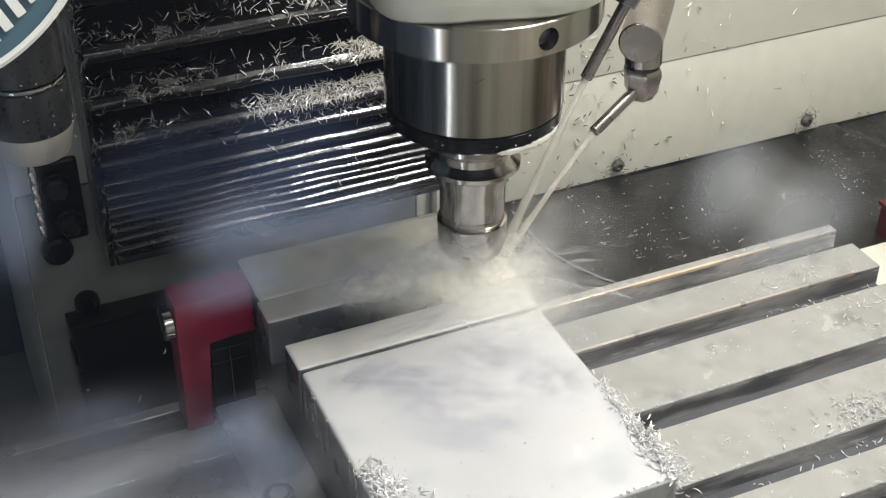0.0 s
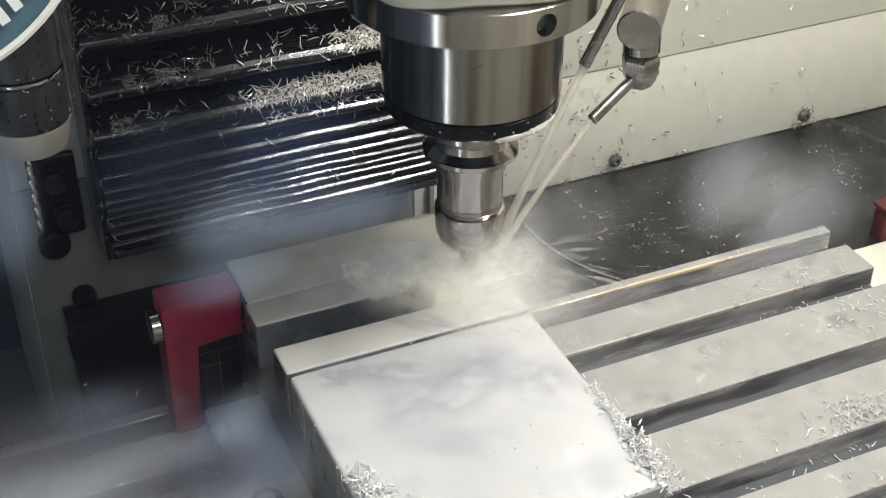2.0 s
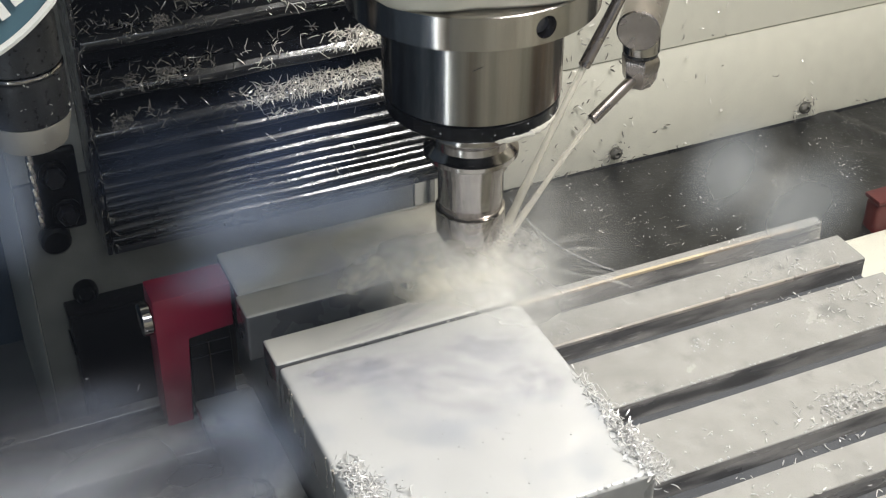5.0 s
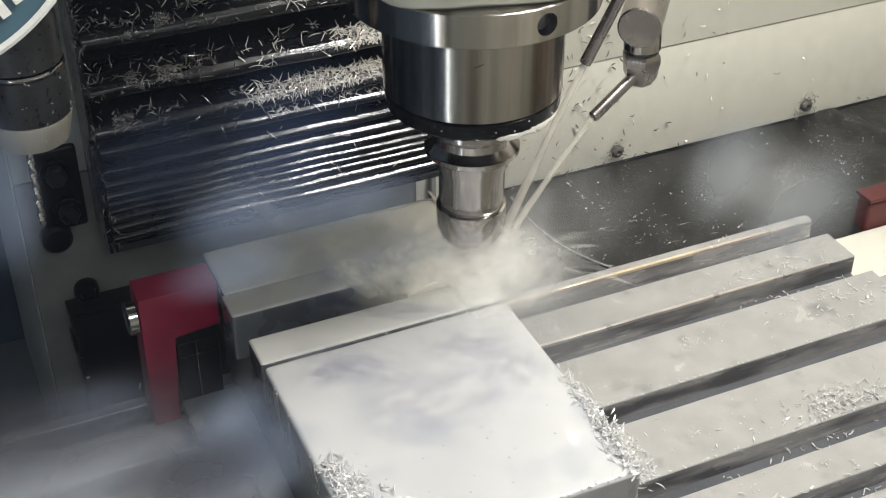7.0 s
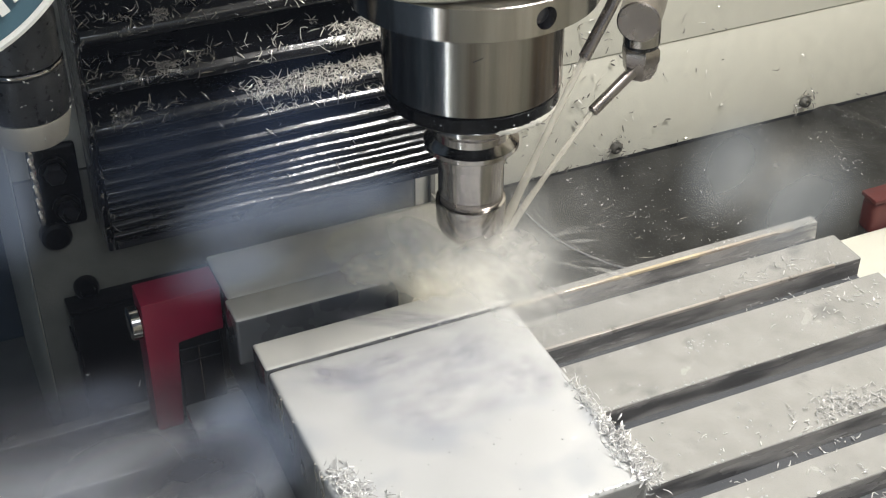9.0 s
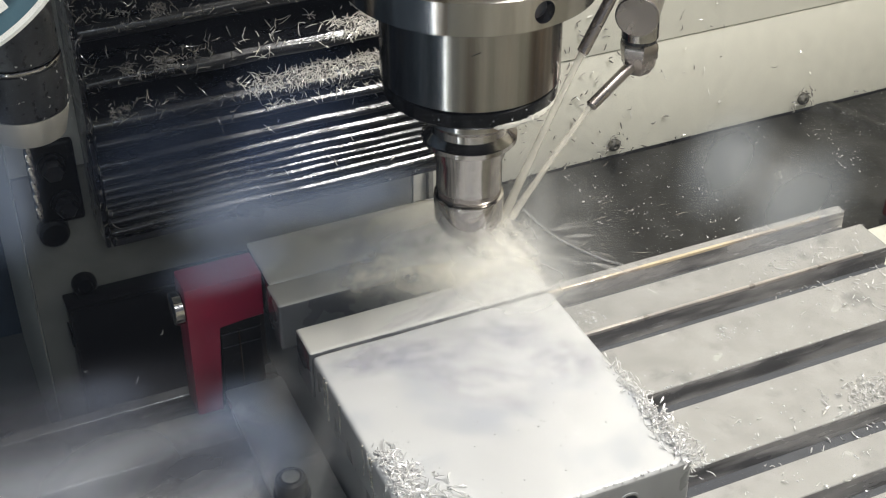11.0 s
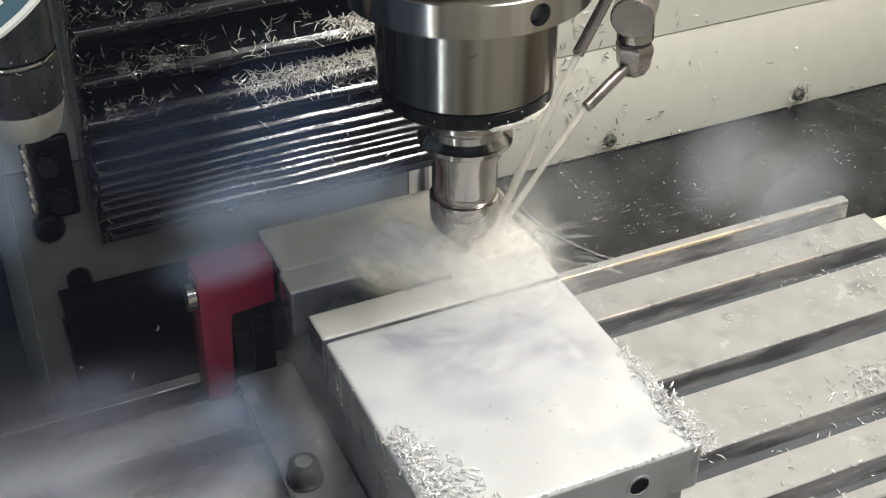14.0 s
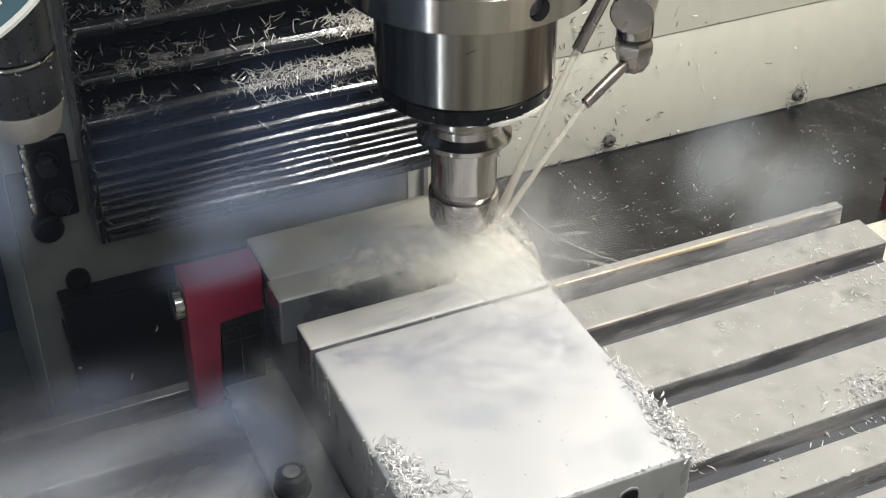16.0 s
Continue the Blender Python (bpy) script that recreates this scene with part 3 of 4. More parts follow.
def column_box():
    b = thing("way_cover_box", (-0.13, 0.24, -0.15), "black boxy way cover with a bolted corner", "way cover")
    part("body", box(-0.187, -0.03, 0.232, 0.2495, -0.150, -0.0490, 0.003), BLACK_BOX, b)
    part("lid", box(-0.188, -0.03, 0.231, 0.2495, -0.0485, -0.0450, 0.0012), BLACK_BOX, b)
    for k, z in enumerate((-0.078, -0.094, -0.110, -0.126)):
        part("rib", box(-0.1885 + 0.002 * k, -0.1872 + 0.0025 * k, 0.2312, 0.247, z, z + 0.011, 0.0005), BLACK_BOX, b)
    part("screw", lathe([(0.004, 0), (0.004, 0.003), (0.003, 0.004)], Matrix.Translation((-0.176, 0.2318, -0.128)) @ pose(0, 0, 0, 90), 12), DARK_STEEL, b, "dull steel screw")
    stuck = [(-0.128, 0.2316, -0.084, 0, -1, 0), (-0.184, 0.2316, -0.100, 0, -1, 0), (-0.150, 0.2316, -0.120, 0, -1, 0)]
    swarf("box_chips", stuck, CHIP, (-0.14, 0.2316, -0.1), "a few bright chips stuck to the black cover", (0.004, 0.006), 0.1, wide=1.5)
    k = thing("grease_knob", (-0.172, 0.25, -0.040), "round black knob with a ring", "knob")
    part("knob_body", lathe([(0.0085, 0), (0.0085, 0.005), (0.007, 0.008), (0.0052, 0.008), (0.0045, 0.006), (0.002, 0.006)], Matrix.Translation((-0.172, 0.2508, -0.040)) @ pose(0, 0, 0, 90), 24), BLACK_BOX, k)
    # dark brackets beside the column
    br = thing("cable_bracket", (-0.175, 0.246, 0.03), "black bolted bracket on the side of the column", "bracket")
    part("plate", box(-0.1910, -0.1630, 0.2445, 0.2495, 0.0140, 0.0750, 0.003, 3), BLACK_BOX, br)
    for x, z in ((-0.179, 0.059), (-0.175, 0.03)):
        P = Matrix.Translation((x, 0.2443, z)) @ pose(0, 0, 0, 90)
        part("collar", lathe([(0.0090, 0), (0.0092, 0.0006), (0.0092, 0.0030), (0.0086, 0.0036)], P, 24), BLACK_BOX, br)
        part("bolt", lathe([(0.0066, 0.0038), (0.0070, 0.0044), (0.0070, 0.0105), (0.0060, 0.0118), (0.001, 0.0120)], P, facets=6), DARK_STEEL, br, "dark hexagon bolt head")
    q = thing("round_plug", (-0.185, 0.247, 0.009), "round black plug on the column", "plug")
    part("plug_body", lathe([(0.0100, 0), (0.0104, 0.0008), (0.0100, 0.0080), (0.0080, 0.0100), (0.001, 0.0104)], Matrix.Translation((-0.185, 0.2498, 0.009)) @ pose(0, 0, 0, 90), 28), BLACK_BOX, q)


def nose_highlight_tube():
    # An added glowing tube, out of view, that gives the nose its upright highlight.
    c = thing("highlight_tube", (-0.585, -0.40, -0.30), "unseen cool white tube added in the front corner for the nose's highlight", "lamp")
    part("tube", rod((-0.585, -0.40, -0.24), (-0.585, -0.40, 0.16), 0.013, steps=24), TUBE, c)
    for z in (-0.30, 0.161):
        part("socket", rod((-0.585, -0.40, z), (-0.585, -0.40, z + 0.059), 0.017, steps=24), WHITE, c)


# ---------------------------------------------------------------- tool changer


def changer():
    m = look((-0.250, -0.02, 0.355), (-0.298, -0.45, 0.523))
    c = thing("tool_carousel", (-0.252, -0.02, 0.30), "dark blue tool changer disc with a raised white rim", "tool changer")
    r = 0.082
    part("disc", lathe([(r - 0.004, -0.012), (r - 0.002, -0.010), (r - 0.002, 0.0), (0.02, 0.001)], m @ pose(0, 0, 0, 180), 96), BLUE, c)
    part("rim", hoop([(r - 0.0030, -0.0125), (r, -0.011), (r, 0.002), (r - 0.0012, 0.0030), (r - 0.0030, 0.0026)], m @ pose(0, 0, 0, 180), 96), WHITE, c, "raised white rim")
    drip = lathe([(0.0005, -0.003), (0.0022, -0.002), (0.0026, 0.0), (0.002, 0.0018), (0.0005, 0.0026)], m @ pose(0.0, -r + 0.0005, -0.003), 20)
    part("drip", drip, WHITE, c, "white paint drip")
    for off, turn in ((-0.014, 12), (-0.007, 12), (0.0, 12), (0.007, 12), (0.015, 12)):
        bm = box(-0.0019, 0.0019, -0.0065, 0.0065, -0.0010, 0.0)
        bm.transform(m @ pose(-0.65 * 0.066 - 0.76 * off, -0.76 * 0.066 + 0.65 * off, -0.0012, 0, 0, -40 + turn))
        part("stripe", bm, WHITE, c, "plain white painted bar")
    part("arm", rod(m @ Vector((0, 0, 0.0125)), m @ Vector((0, 0, 0.30)), 0.025), DARK_STEEL, c)
    part("bearing", rod(m @ Vector((0, 0, 0.0015)), m @ Vector((0, 0, 0.3)), 0.018), DARK_STEEL, c)
    return c


def drill_chuck():
    x, y = -0.2005, 0.08
    k = thing("drill_chuck", (x, y, 0.169), "black knurled keyless drill chuck with a twist drill", "drill chuck")
    P = lambda z: Matrix.Translation((x, y, z + 0.003))
    part("shank", lathe([(0.012, 0), (0.012, 0.08)], P(0.245), 32), DARK_STEEL, k)
    part("upper_sleeve", lathe([(0.0195, 0), (0.0205, 0.001), (0.0205, 0.022), (0.018, 0.028), (0.012, 0.0285)], P(0.2165), 48), KNURL, k)
    part("band", lathe([(0.0206, 0), (0.0208, 0.0004), (0.0208, 0.0016), (0.0206, 0.002)], P(0.2143), 48), BRIGHT, k, "thin bright band")
    part("grip_sleeve", lathe([(0.0205, 0), (0.021, 0.001), (0.021, 0.024), (0.0205, 0.0245)], P(0.1895), 48), KNURL, k, "black knurled grip")
    part("nose", lathe([(0.006, 0), (0.0162, 0.0002), (0.0172, 0.0010), (0.0202, 0.0135), (0.0206, 0.0150), (0.0206, 0.0157)], P(0.1735), 48), SATIN, k, "bright steel nose")
    # twist drill
    bm = bmesh.new()
    rings = []
    n = 60
    for i in range(n + 1):
        z = 0.172 - 0.048 * i / n
        a0 = i * 0.32
        ring = []
        for j in range(12):
            a = 2 * math.pi * j / 12
            rr = 0.0020 * (0.62 + 0.38 * abs(math.cos(a))) * (1 if i < n - 3 else (n - i) / 4 + 0.05)
            ring.append(bm.verts.new((x - 0.004 + rr * math.cos(a + a0), y + rr * math.sin(a + a0), z)))
        rings.append(ring)
    for a, b in zip(rings, rings[1:]):
        for i in range(12):
            bm.faces.new((a[i], a[(i + 1) % 12], b[(i + 1) % 12], b[i]))
    bm.faces.new(rings[-1])
    part("twist_drill", bm, BRIGHT, k, "slim spiral twist drill")
    spots = [(x + 0.0208 * math.cos(a), y + 0.0208 * math.sin(a), RND.uniform(0.185, 0.25), math.cos(a), math.sin(a), 0) for a in [RND.uniform(-1.8, 0.2) for _ in range(22)]]
    swarf("chuck_chips", spots, CHIP, (x, y, 0.2), "tiny chips clinging to the drill chuck", (0.0012, 0.0026), 0.3)


# ---------------------------------------------------------------- spindle head


def drilled_flange(radius, z0, z1, zh, rh, holes, steps=720, rows=32):
    """A thick disc whose rim has round holes bored into it."""
    bm = bmesh.new()
    rings = [[bm.verts.new((0.044 * math.cos(2 * math.pi * i / steps), 0.044 * math.sin(2 * math.pi * i / steps), z0)) for i in range(steps)]]
    for k in range(rows + 1):
        z = z0 + (z1 - z0) * k / rows
        edge = 0.0008 if k in (0, rows) else 0.0
        ring = []
        for i in range(steps):
            ang = 360 * i / steps
            r, aa, zz = radius - edge, radians(ang), z
            for hole in holes:
                u = radians((ang - hole + 180) % 360 - 180) * radius
                d = math.hypot(u, z - zh)
                if d < rh + 0.0004 and d > 0:
                    q = rh / d if d > rh - 0.0004 else 1.0
                    aa, zz = radians(hole) + u * q / radius, zh + (z - zh) * q
                    if d <= rh - 0.0004:
                        r = radius - 0.0055
            ring.append(bm.verts.new((r * math.cos(aa), r * math.sin(aa), zz)))
        rings.append(ring)
    for a, b in zip(rings, rings[1:]):
        for i in range(steps):
            bm.faces.new((a[i], a[(i + 1) % steps], b[(i + 1) % steps], b[i]))
    bm.faces.new(rings[0][::-1])
    bm.faces.new(rings[-1])
    return bm


def spindle():
    h = thing("spindle_head", (0, 0, 0.193), "cream cast spindle head with a bright turned spindle nose", "spindle head")
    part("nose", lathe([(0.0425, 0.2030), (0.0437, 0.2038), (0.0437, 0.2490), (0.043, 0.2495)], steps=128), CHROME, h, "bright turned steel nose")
    part("seal_ring", lathe([(0.020, 0.1930), (0.0405, 0.1930), (0.0428, 0.1950), (0.0433, 0.2020), (0.0425, 0.2028)], steps=128), RING, h, "glossy black seal ring")
    holes = (-83, 0, 60, 120)
    part("flange", drilled_flange(0.0600, 0.2496, 0.2660, 0.2578, 0.0053, holes), BRIGHT, h, "wide bright steel flange", smooth=30)
    for a in holes:
        c, sn = math.cos(radians(a)), math.sin(radians(a))
        bm = lathe([(0.0050, 0.0), (0.0036, 0.0012), (0.001, 0.0014)], aim_z((0.0544 * c, 0.0544 * sn, 0.2578), (0.08 * c, 0.08 * sn, 0.2578)), 24)
        part("socket_screw", bm, DARK_STEEL, h, "dark screw deep in the hole")
    pts = []
    for k in range(22):
        a = radians(-100 + 2.6 * k)
        pts.append((0.0426 * math.cos(a), 0.0426 * math.sin(a), 0.1944 + 0.0008 * noise.noise((k * 0.6, 2, 2))))
    part("foam", tube_path(pts, [0.0003 + 0.0017 * abs(noise.noise((k * 0.45, 5, 1))) + (0.0007 if 0 < k < 21 else 0) for k in range(22)], 8), FOAM, h, "white coolant foam clinging to the ring")
    for a, z, turn in ((-112, 0.2335, 25),):
        c, sn = math.cos(radians(a)), math.sin(radians(a))
        place = aim_z((0.0437 * c, 0.0437 * sn, z), (0.06 * c, 0.06 * sn, z))
        bm = box(-0.0024, 0.0024, -0.00015, 0.00015, -0.0002, 0.0001)
        bm.transform(place @ pose(0, 0, 0, 0, 0, turn))
        part("scratch", bm, DARK_STEEL, h, "small dark scratch")
    beads = []
    for _ in range(13):
        a = radians(RND.uniform(-165, -20))
        c, sn, z = math.cos(a), math.sin(a), RND.choice((0.1958, 0.1960, 0.1975, 0.2005))
        r = 0.0431 if z < 0.202 else 0.0437
        beads.append((r * c, r * sn, z + RND.uniform(-0.001, 0.001), c, sn, 0))
    ON_HEAD.append(drops("nose_drops", beads, DROP, (0, 0, 0.2), "coolant drops on the seal of the spindle nose", (0.0002, 0.0006)))
    # cream casting, flat-sided with soft corners
    bm = bmesh.new()
    rings = []
    for z, g in ((0.2662, 0.95), (0.2685, 0.99), (0.276, 1.0), (0.36, 1.02), (0.52, 1.05)):
        ring = []
        for i in range(64):
            a = 2 * math.pi * i / 64
            k = 4.5
            r = 0.058 * g / (abs(math.cos(a + 0.25)) ** k + abs(math.sin(a + 0.25)) ** k) ** (1 / k) * 0.93
            ring.append(bm.verts.new((r * math.cos(a), r * math.sin(a), z + 0.0012 * noise.noise((a * 3, z * 9, 4)))))
        rings.append(ring)
    for a, b in zip(rings, rings[1:]):
        for i in range(64):
            bm.faces.new((a[i], a[(i + 1) % 64], b[(i + 1) % 64], b[i]))
    bm.faces.new(rings[0][::-1])
    bm.faces.new(rings[-1])
    part("casting", bm, CASTING, h, "cream painted casting", smooth=60)
    # Unseen upper head, sized by where its shadow should fall.
    part("head_body", box(-0.095, 0.095, 0.04, 0.195, 0.46, 0.70, 0.02, 3), CASTING, h)
    part("head_front", box(-0.085, 0.085, -0.075, 0.0385, 0.38, 0.70, 0.02, 3), CASTING, h)
    ON_HEAD.append(h)
    # tool holder and cutter
    t = thing("tool_holder", (0, 0, 0.112), "steel collet tool holder with a milling cutter", "tool holder")
    prof = [(0.017, 0.1928), (0.0215, 0.1925), (0.0222, 0.1915), (0.0222, 0.1805), (0.0216, 0.180), (0.0186, 0.1765), (0.0186, 0.1725), (0.0216, 0.1690), (0.0222, 0.1685), (0.0222, 0.1660), (0.0215, 0.1652), (0.0172, 0.1640)]
    wide = [(1.08 * r, z) for r, z in prof]
    part("taper_flange", lathe(wide[::-1], steps=96), BRIGHT, t, "grooved bright flange")
    part("drive_key", box(0.0180, 0.0246, -0.0042, 0.0042, 0.1725, 0.1815, 0.0006), BRIGHT, t, "bright drive key")
    part("body", lathe([(0.0160, 0.1375), (0.0168, 0.1380), (0.0168, 0.1560), (0.0180, 0.1566), (0.0182, 0.1630), (0.0173, 0.1638)], steps=96), BRIGHT, t)
    part("groove_ring", lathe([(0.0166, 0.1337), (0.0166, 0.1345), (0.0162, 0.1348), (0.0162, 0.1373)], steps=64), TUBE_STEEL, t, "dull groove")
    part("collet_nut", lathe([(0.0095, 0.1110), (0.0132, 0.1112), (0.0162, 0.1150), (0.0178, 0.1195), (0.0182, 0.1310), (0.0180, 0.1330), (0.0167, 0.1336)], steps=96), BRIGHT, t, "smooth collet nut")
    bm = bmesh.new()
    rings = []
    for i in range(31):
        z = 0.113 - 0.026 * i / 30
        rings.append([])
        for j in range(16):
            a = 2 * math.pi * j / 16
            rr = 0.005 * (1 if i < 8 else 0.72 + 0.28 * abs(math.cos(1.5 * a)))
            rings[-1].append(bm.verts.new((rr * math.cos(a + 0.11 * i), rr * math.sin(a + 0.11 * i), z)))
    for a, b in zip(rings, rings[1:]):
        for i in range(16):
            bm.faces.new((a[i], a[(i + 1) % 16], b[(i + 1) % 16], b[i]))
    bm.faces.new(rings[-1])
    part("cutter", bm, DARK_STEEL, t, "fluted end mill")
    ON_HEAD.append(t)


def nozzles():
    n = thing("coolant_nozzle", (0.095, 0.0, 0.19), "bright steel swivel coolant nozzle with two thin tubes", "coolant nozzle")
    a = Vector((0.0925, 0.0, 0.2125))
    part("swivel_barrel", rod(a, a + 0.075 * Vector((0.62, 0.78, 0.02)), 0.0112, bevel=0.0008, steps=48), TUBE_STEEL, n, "round bright swivel barrel")
    part("collar", rod((0.1015, 0.010, 0.206), (0.1018, 0.010, 0.1955), 0.0098, 0.0098, 32), BRIGHT, n)
    part("seal", rod((0.1018, 0.010, 0.1953), (0.1018, 0.010, 0.1936), 0.0090, 0.0090, 32, bevel=0.0002), BLACK, n, "black rubber seal")
    part("hex_nut", lathe([(0.0030, -0.0195), (0.0065, -0.0180), (0.0092, -0.0130), (0.0104, -0.003), (0.0100, -0.0008), (0.0092, 0.0)], Matrix.Translation((0.1020, 0.010, 0.1934)) @ pose(0, 0, 0, 0, 0, 12), facets=6), TUBE_STEEL, n, "rounded hexagon nut")
    part("tube", rod((0.0990, 0.008, 0.1825), (0.069, 0.0, 0.1668), 0.0031, steps=24), TUBE_STEEL, n, "thin straight steel tube")
    part("tube", rod((0.0845, 0.004, 0.2345), (0.0620, 0.0, 0.1990), 0.0031, steps=24), TUBE_STEEL, n, "thin straight steel tube")
    part("tube_nut", rod((0.0840, 0.004, 0.2335), (0.0885, 0.005, 0.2405), 0.0062, 0.0062, 6), BRIGHT, n)
    part("feed_block", box(0.062, 0.10, 0.012, 0.05, 0.236, 0.275, 0.006, 3), DARK_STEEL, n, "dark feed block")
    ON_HEAD.append(n)
    for a, b, r in (((0.069, 0.0, 0.1668), (0.013, -0.004, 0.0985), 0.0017), ((0.0620, 0.0, 0.1990), (0.012, -0.004, 0.1000), 0.0021)):
        a, b = Vector(a), Vector(b)
        pts = []
        for k in range(25):
            s = k / 24
            p = a.lerp(b, s) + Vector((0, 0, 0.006 * s * (1 - s)))
            pts.append(p + Vector((0.0002 * noise.noise((s * 14, r * 900, 1)), 0, 0.0002 * noise.noise((s * 14, r * 900, 5)))))
        rad = [r * (0.9 + 0.22 * noise.noise((k * 0.7, r * 700, 3)) + 0.8 * (k / 24) ** 3) for k in range(25)]
        ob = single("coolant_stream", tube_path(pts, rad, 10), STREAM, a, "thin jet of milky coolant aimed at the cutter", "coolant jet", group="coolant jets", smooth=60)
        ON_HEAD.append(ob)


def spray():
    bm = bmesh.new()
    for _ in range(45):
        a, up = RND.uniform(-0.45, 0.75), RND.uniform(-0.5, 0.25)
        way = Vector((math.cos(a), math.sin(a), up)).normalized()
        p = Vector((0.012, 0, 0.094)) + way * RND.uniform(0.035, 0.13) + Vector((0, 0, -0.02 * RND.random()))
        d = RND.uniform(0.002, 0.009)
        r = RND.uniform(0.00008, 0.00018)
        tube_path([p, p + way * d * 0.5, p + way * d], [r * 0.4, r, r * 0.3], 5, bm)
    long = bmesh.new()
    for _ in range(16):
        a = RND.gauss(0.05, 0.24)
        way = Vector((math.cos(a), math.sin(a), RND.uniform(-0.5, -0.05))).normalized()
        p = Vector((0.012, 0, 0.094)) + way * RND.uniform(0.025, 0.075)
        d = RND.uniform(0.014, 0.036)
        r = RND.uniform(0.0006, 0.0017)
        tube_path([p + way * d * q + Vector((0, 0, -4 * d * d * q * q)) for q in (0, 0.25, 0.5, 0.75, 1)], [r * 0.2, r * 0.8, r, r * 0.7, r * 0.2], 6, long)
    ON_HEAD.append(single("spray_fan", long, SPRAY, (0.0, 0.0, 0.094), "pale fan of coolant thrown off the cutter", "coolant spray", "stuff", smooth=60))
    ON_HEAD.append(single("coolant_spray", bm, STREAM, (0.0, 0.0, 0.094), "fine streaks of coolant flung from the cutter", "coolant spray", "stuff", smooth=60))


# ---------------------------------------------------------------- table and what stands on it


def table():
    x0, x1 = -0.34, 0.308
    zb = -0.055
    prof = [(-0.166, zb), (-0.166, -0.001), (-0.165, 0.0)]
    # front gutter, three T-slots, back gutter
    for ya, yb, deep in ((-0.157, -0.142, 0.016), (-0.118, -0.101, None), (-0.057, -0.040, None), (0.005, 0.022, None), (0.0508, 0.068, 0.016)):
        if deep:
            prof += [(ya, 0.0), (ya + 0.0005, -deep), (yb - 0.0005, -deep), (yb, -0.0005), (yb + 0.0005, 0.0)]
        else:
            prof += [(ya - 0.0005, 0.0), (ya, -0.0005), (ya, -0.014), (ya - 0.005, -0.0145), (ya - 0.005, -0.024), (yb + 0.005, -0.024), (yb + 0.005, -0.0145), (yb, -0.014), (yb, -0.0005), (yb + 0.0005, 0.0)]
    prof += [(0.0755, 0.0), (0.0765, -0.001), (0.0765, zb)]
    bm = extrude_x(prof, x0, x1, 1)
    bmesh.ops.recalc_face_normals(bm, faces=bm.faces)
    for f in bm.faces:
        if f.normal.z < 0.6 and abs(f.normal.x) < 0.5 and -0.16 < f.calc_center_median().y < 0.072 or f.calc_center_median().z < -0.008:
            f.material_index = 1
    t = thing("milling_table", (0, -0.045, zb), "wet ground steel milling table with T-slots", "machine table")
    part("table_body", bm, [TABLE, SLOT], t, smooth=0)
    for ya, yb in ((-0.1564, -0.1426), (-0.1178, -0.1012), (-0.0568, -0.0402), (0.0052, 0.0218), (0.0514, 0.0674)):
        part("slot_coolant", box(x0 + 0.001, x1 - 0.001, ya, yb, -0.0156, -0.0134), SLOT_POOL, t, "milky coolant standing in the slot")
    for y, z, edge in ((0.0684, 0.00035, BRASS), (0.0224, 0.00035, WORN)):
        part("slot_edge", box(-0.02, x1 - 0.02, y - 0.0005, y + 0.0017, z - 0.0024, z + 0.0002, 0.0004, 1), edge, t, "coppery worn slot edge")
    part("end_lug", box(x1 - 0.001, x1 + 0.012, -0.155, 0.0, -0.05, -0.0005, 0.005, 3), TABLE, t)
    ON_TABLE.append(t)
    sad = single("saddle", box(-0.26, 0.26, -0.15, 0.065, -0.30, zb - 0.002, 0.006), GREY_BASE, (0, -0.04, -0.30), "grey-green painted saddle under the table", "saddle", "structure")
    # bearing housing at the table's end
    e = thing("end_bracket", (0.41, 0.06, -0.085), "cream end bracket with a dull red cover", "end bracket")
    part("bracket", box(0.3205, 0.50, 0.00, 0.102, -0.085, -0.050, 0.006, 3), CREAM, e)
    part("cover", box(0.391, 0.50, 0.1025, 0.118, -0.082, -0.030, 0.004, 3), DULL_RED, e, "dull red cover")
    part("cap", box(0.390, 0.50, 0.1015, 0.119, -0.0295, -0.026, 0.0015), DULL_RED, e)
    ON_TABLE.append(e)
    spots = []
    slots = ((-0.157, -0.142), (-0.118, -0.101), (-0.057, -0.040), (0.005, 0.022), (0.0508, 0.068))
    for cx, cy, sx, sy, n in ((0.210, -0.090, 0.016, 0.006, 200), (0.225, -0.095, 0.03, 0.006, 90), (0.24, 0.03, 0.03, 0.008, 50), (0.27, -0.005, 0.03, 0.012, 70), (0.25, 0.062, 0.03, 0.006, 30), (0.17, -0.098, 0.04, 0.008, 25), (0.14, -0.09, 0.07, 0.05, 30), (0.1, -0.13, 0.04, 0.015, 15), (0.22, -0.15, 0.06, 0.01, 60)):
        for _ in range(n):
            x, y = RND.gauss(cx, sx), RND.gauss(cy, sy)
            if 0.03 < x < 0.305 and -0.164 < y < 0.075:
                deep = any(a < y < b for a, b in slots)
                spots.append((x, y, -0.0132 if deep else 0.0, 0, 0, 1))
    ON_TABLE.append(swarf("table_chips", spots, WET_CHIP, (0.2, -0.05, 0), "wet bright chips scattered on the table", (0.002, 0.005), 0.2))
    wet = []
    for _ in range(620):
        x, y = RND.uniform(0.03, 0.305), RND.uniform(-0.164, 0.075)
        if RND.random() < 0.5:
            y = RND.choice((0.0685, 0.0228, -0.0395, -0.1005, -0.0555)) + RND.uniform(-0.0004, 0.0012)
        if not any(a - 0.001 < y < b + 0.0001 for a, b in slots):
            wet.append((x, y, 0.0, 0, 0, 1))
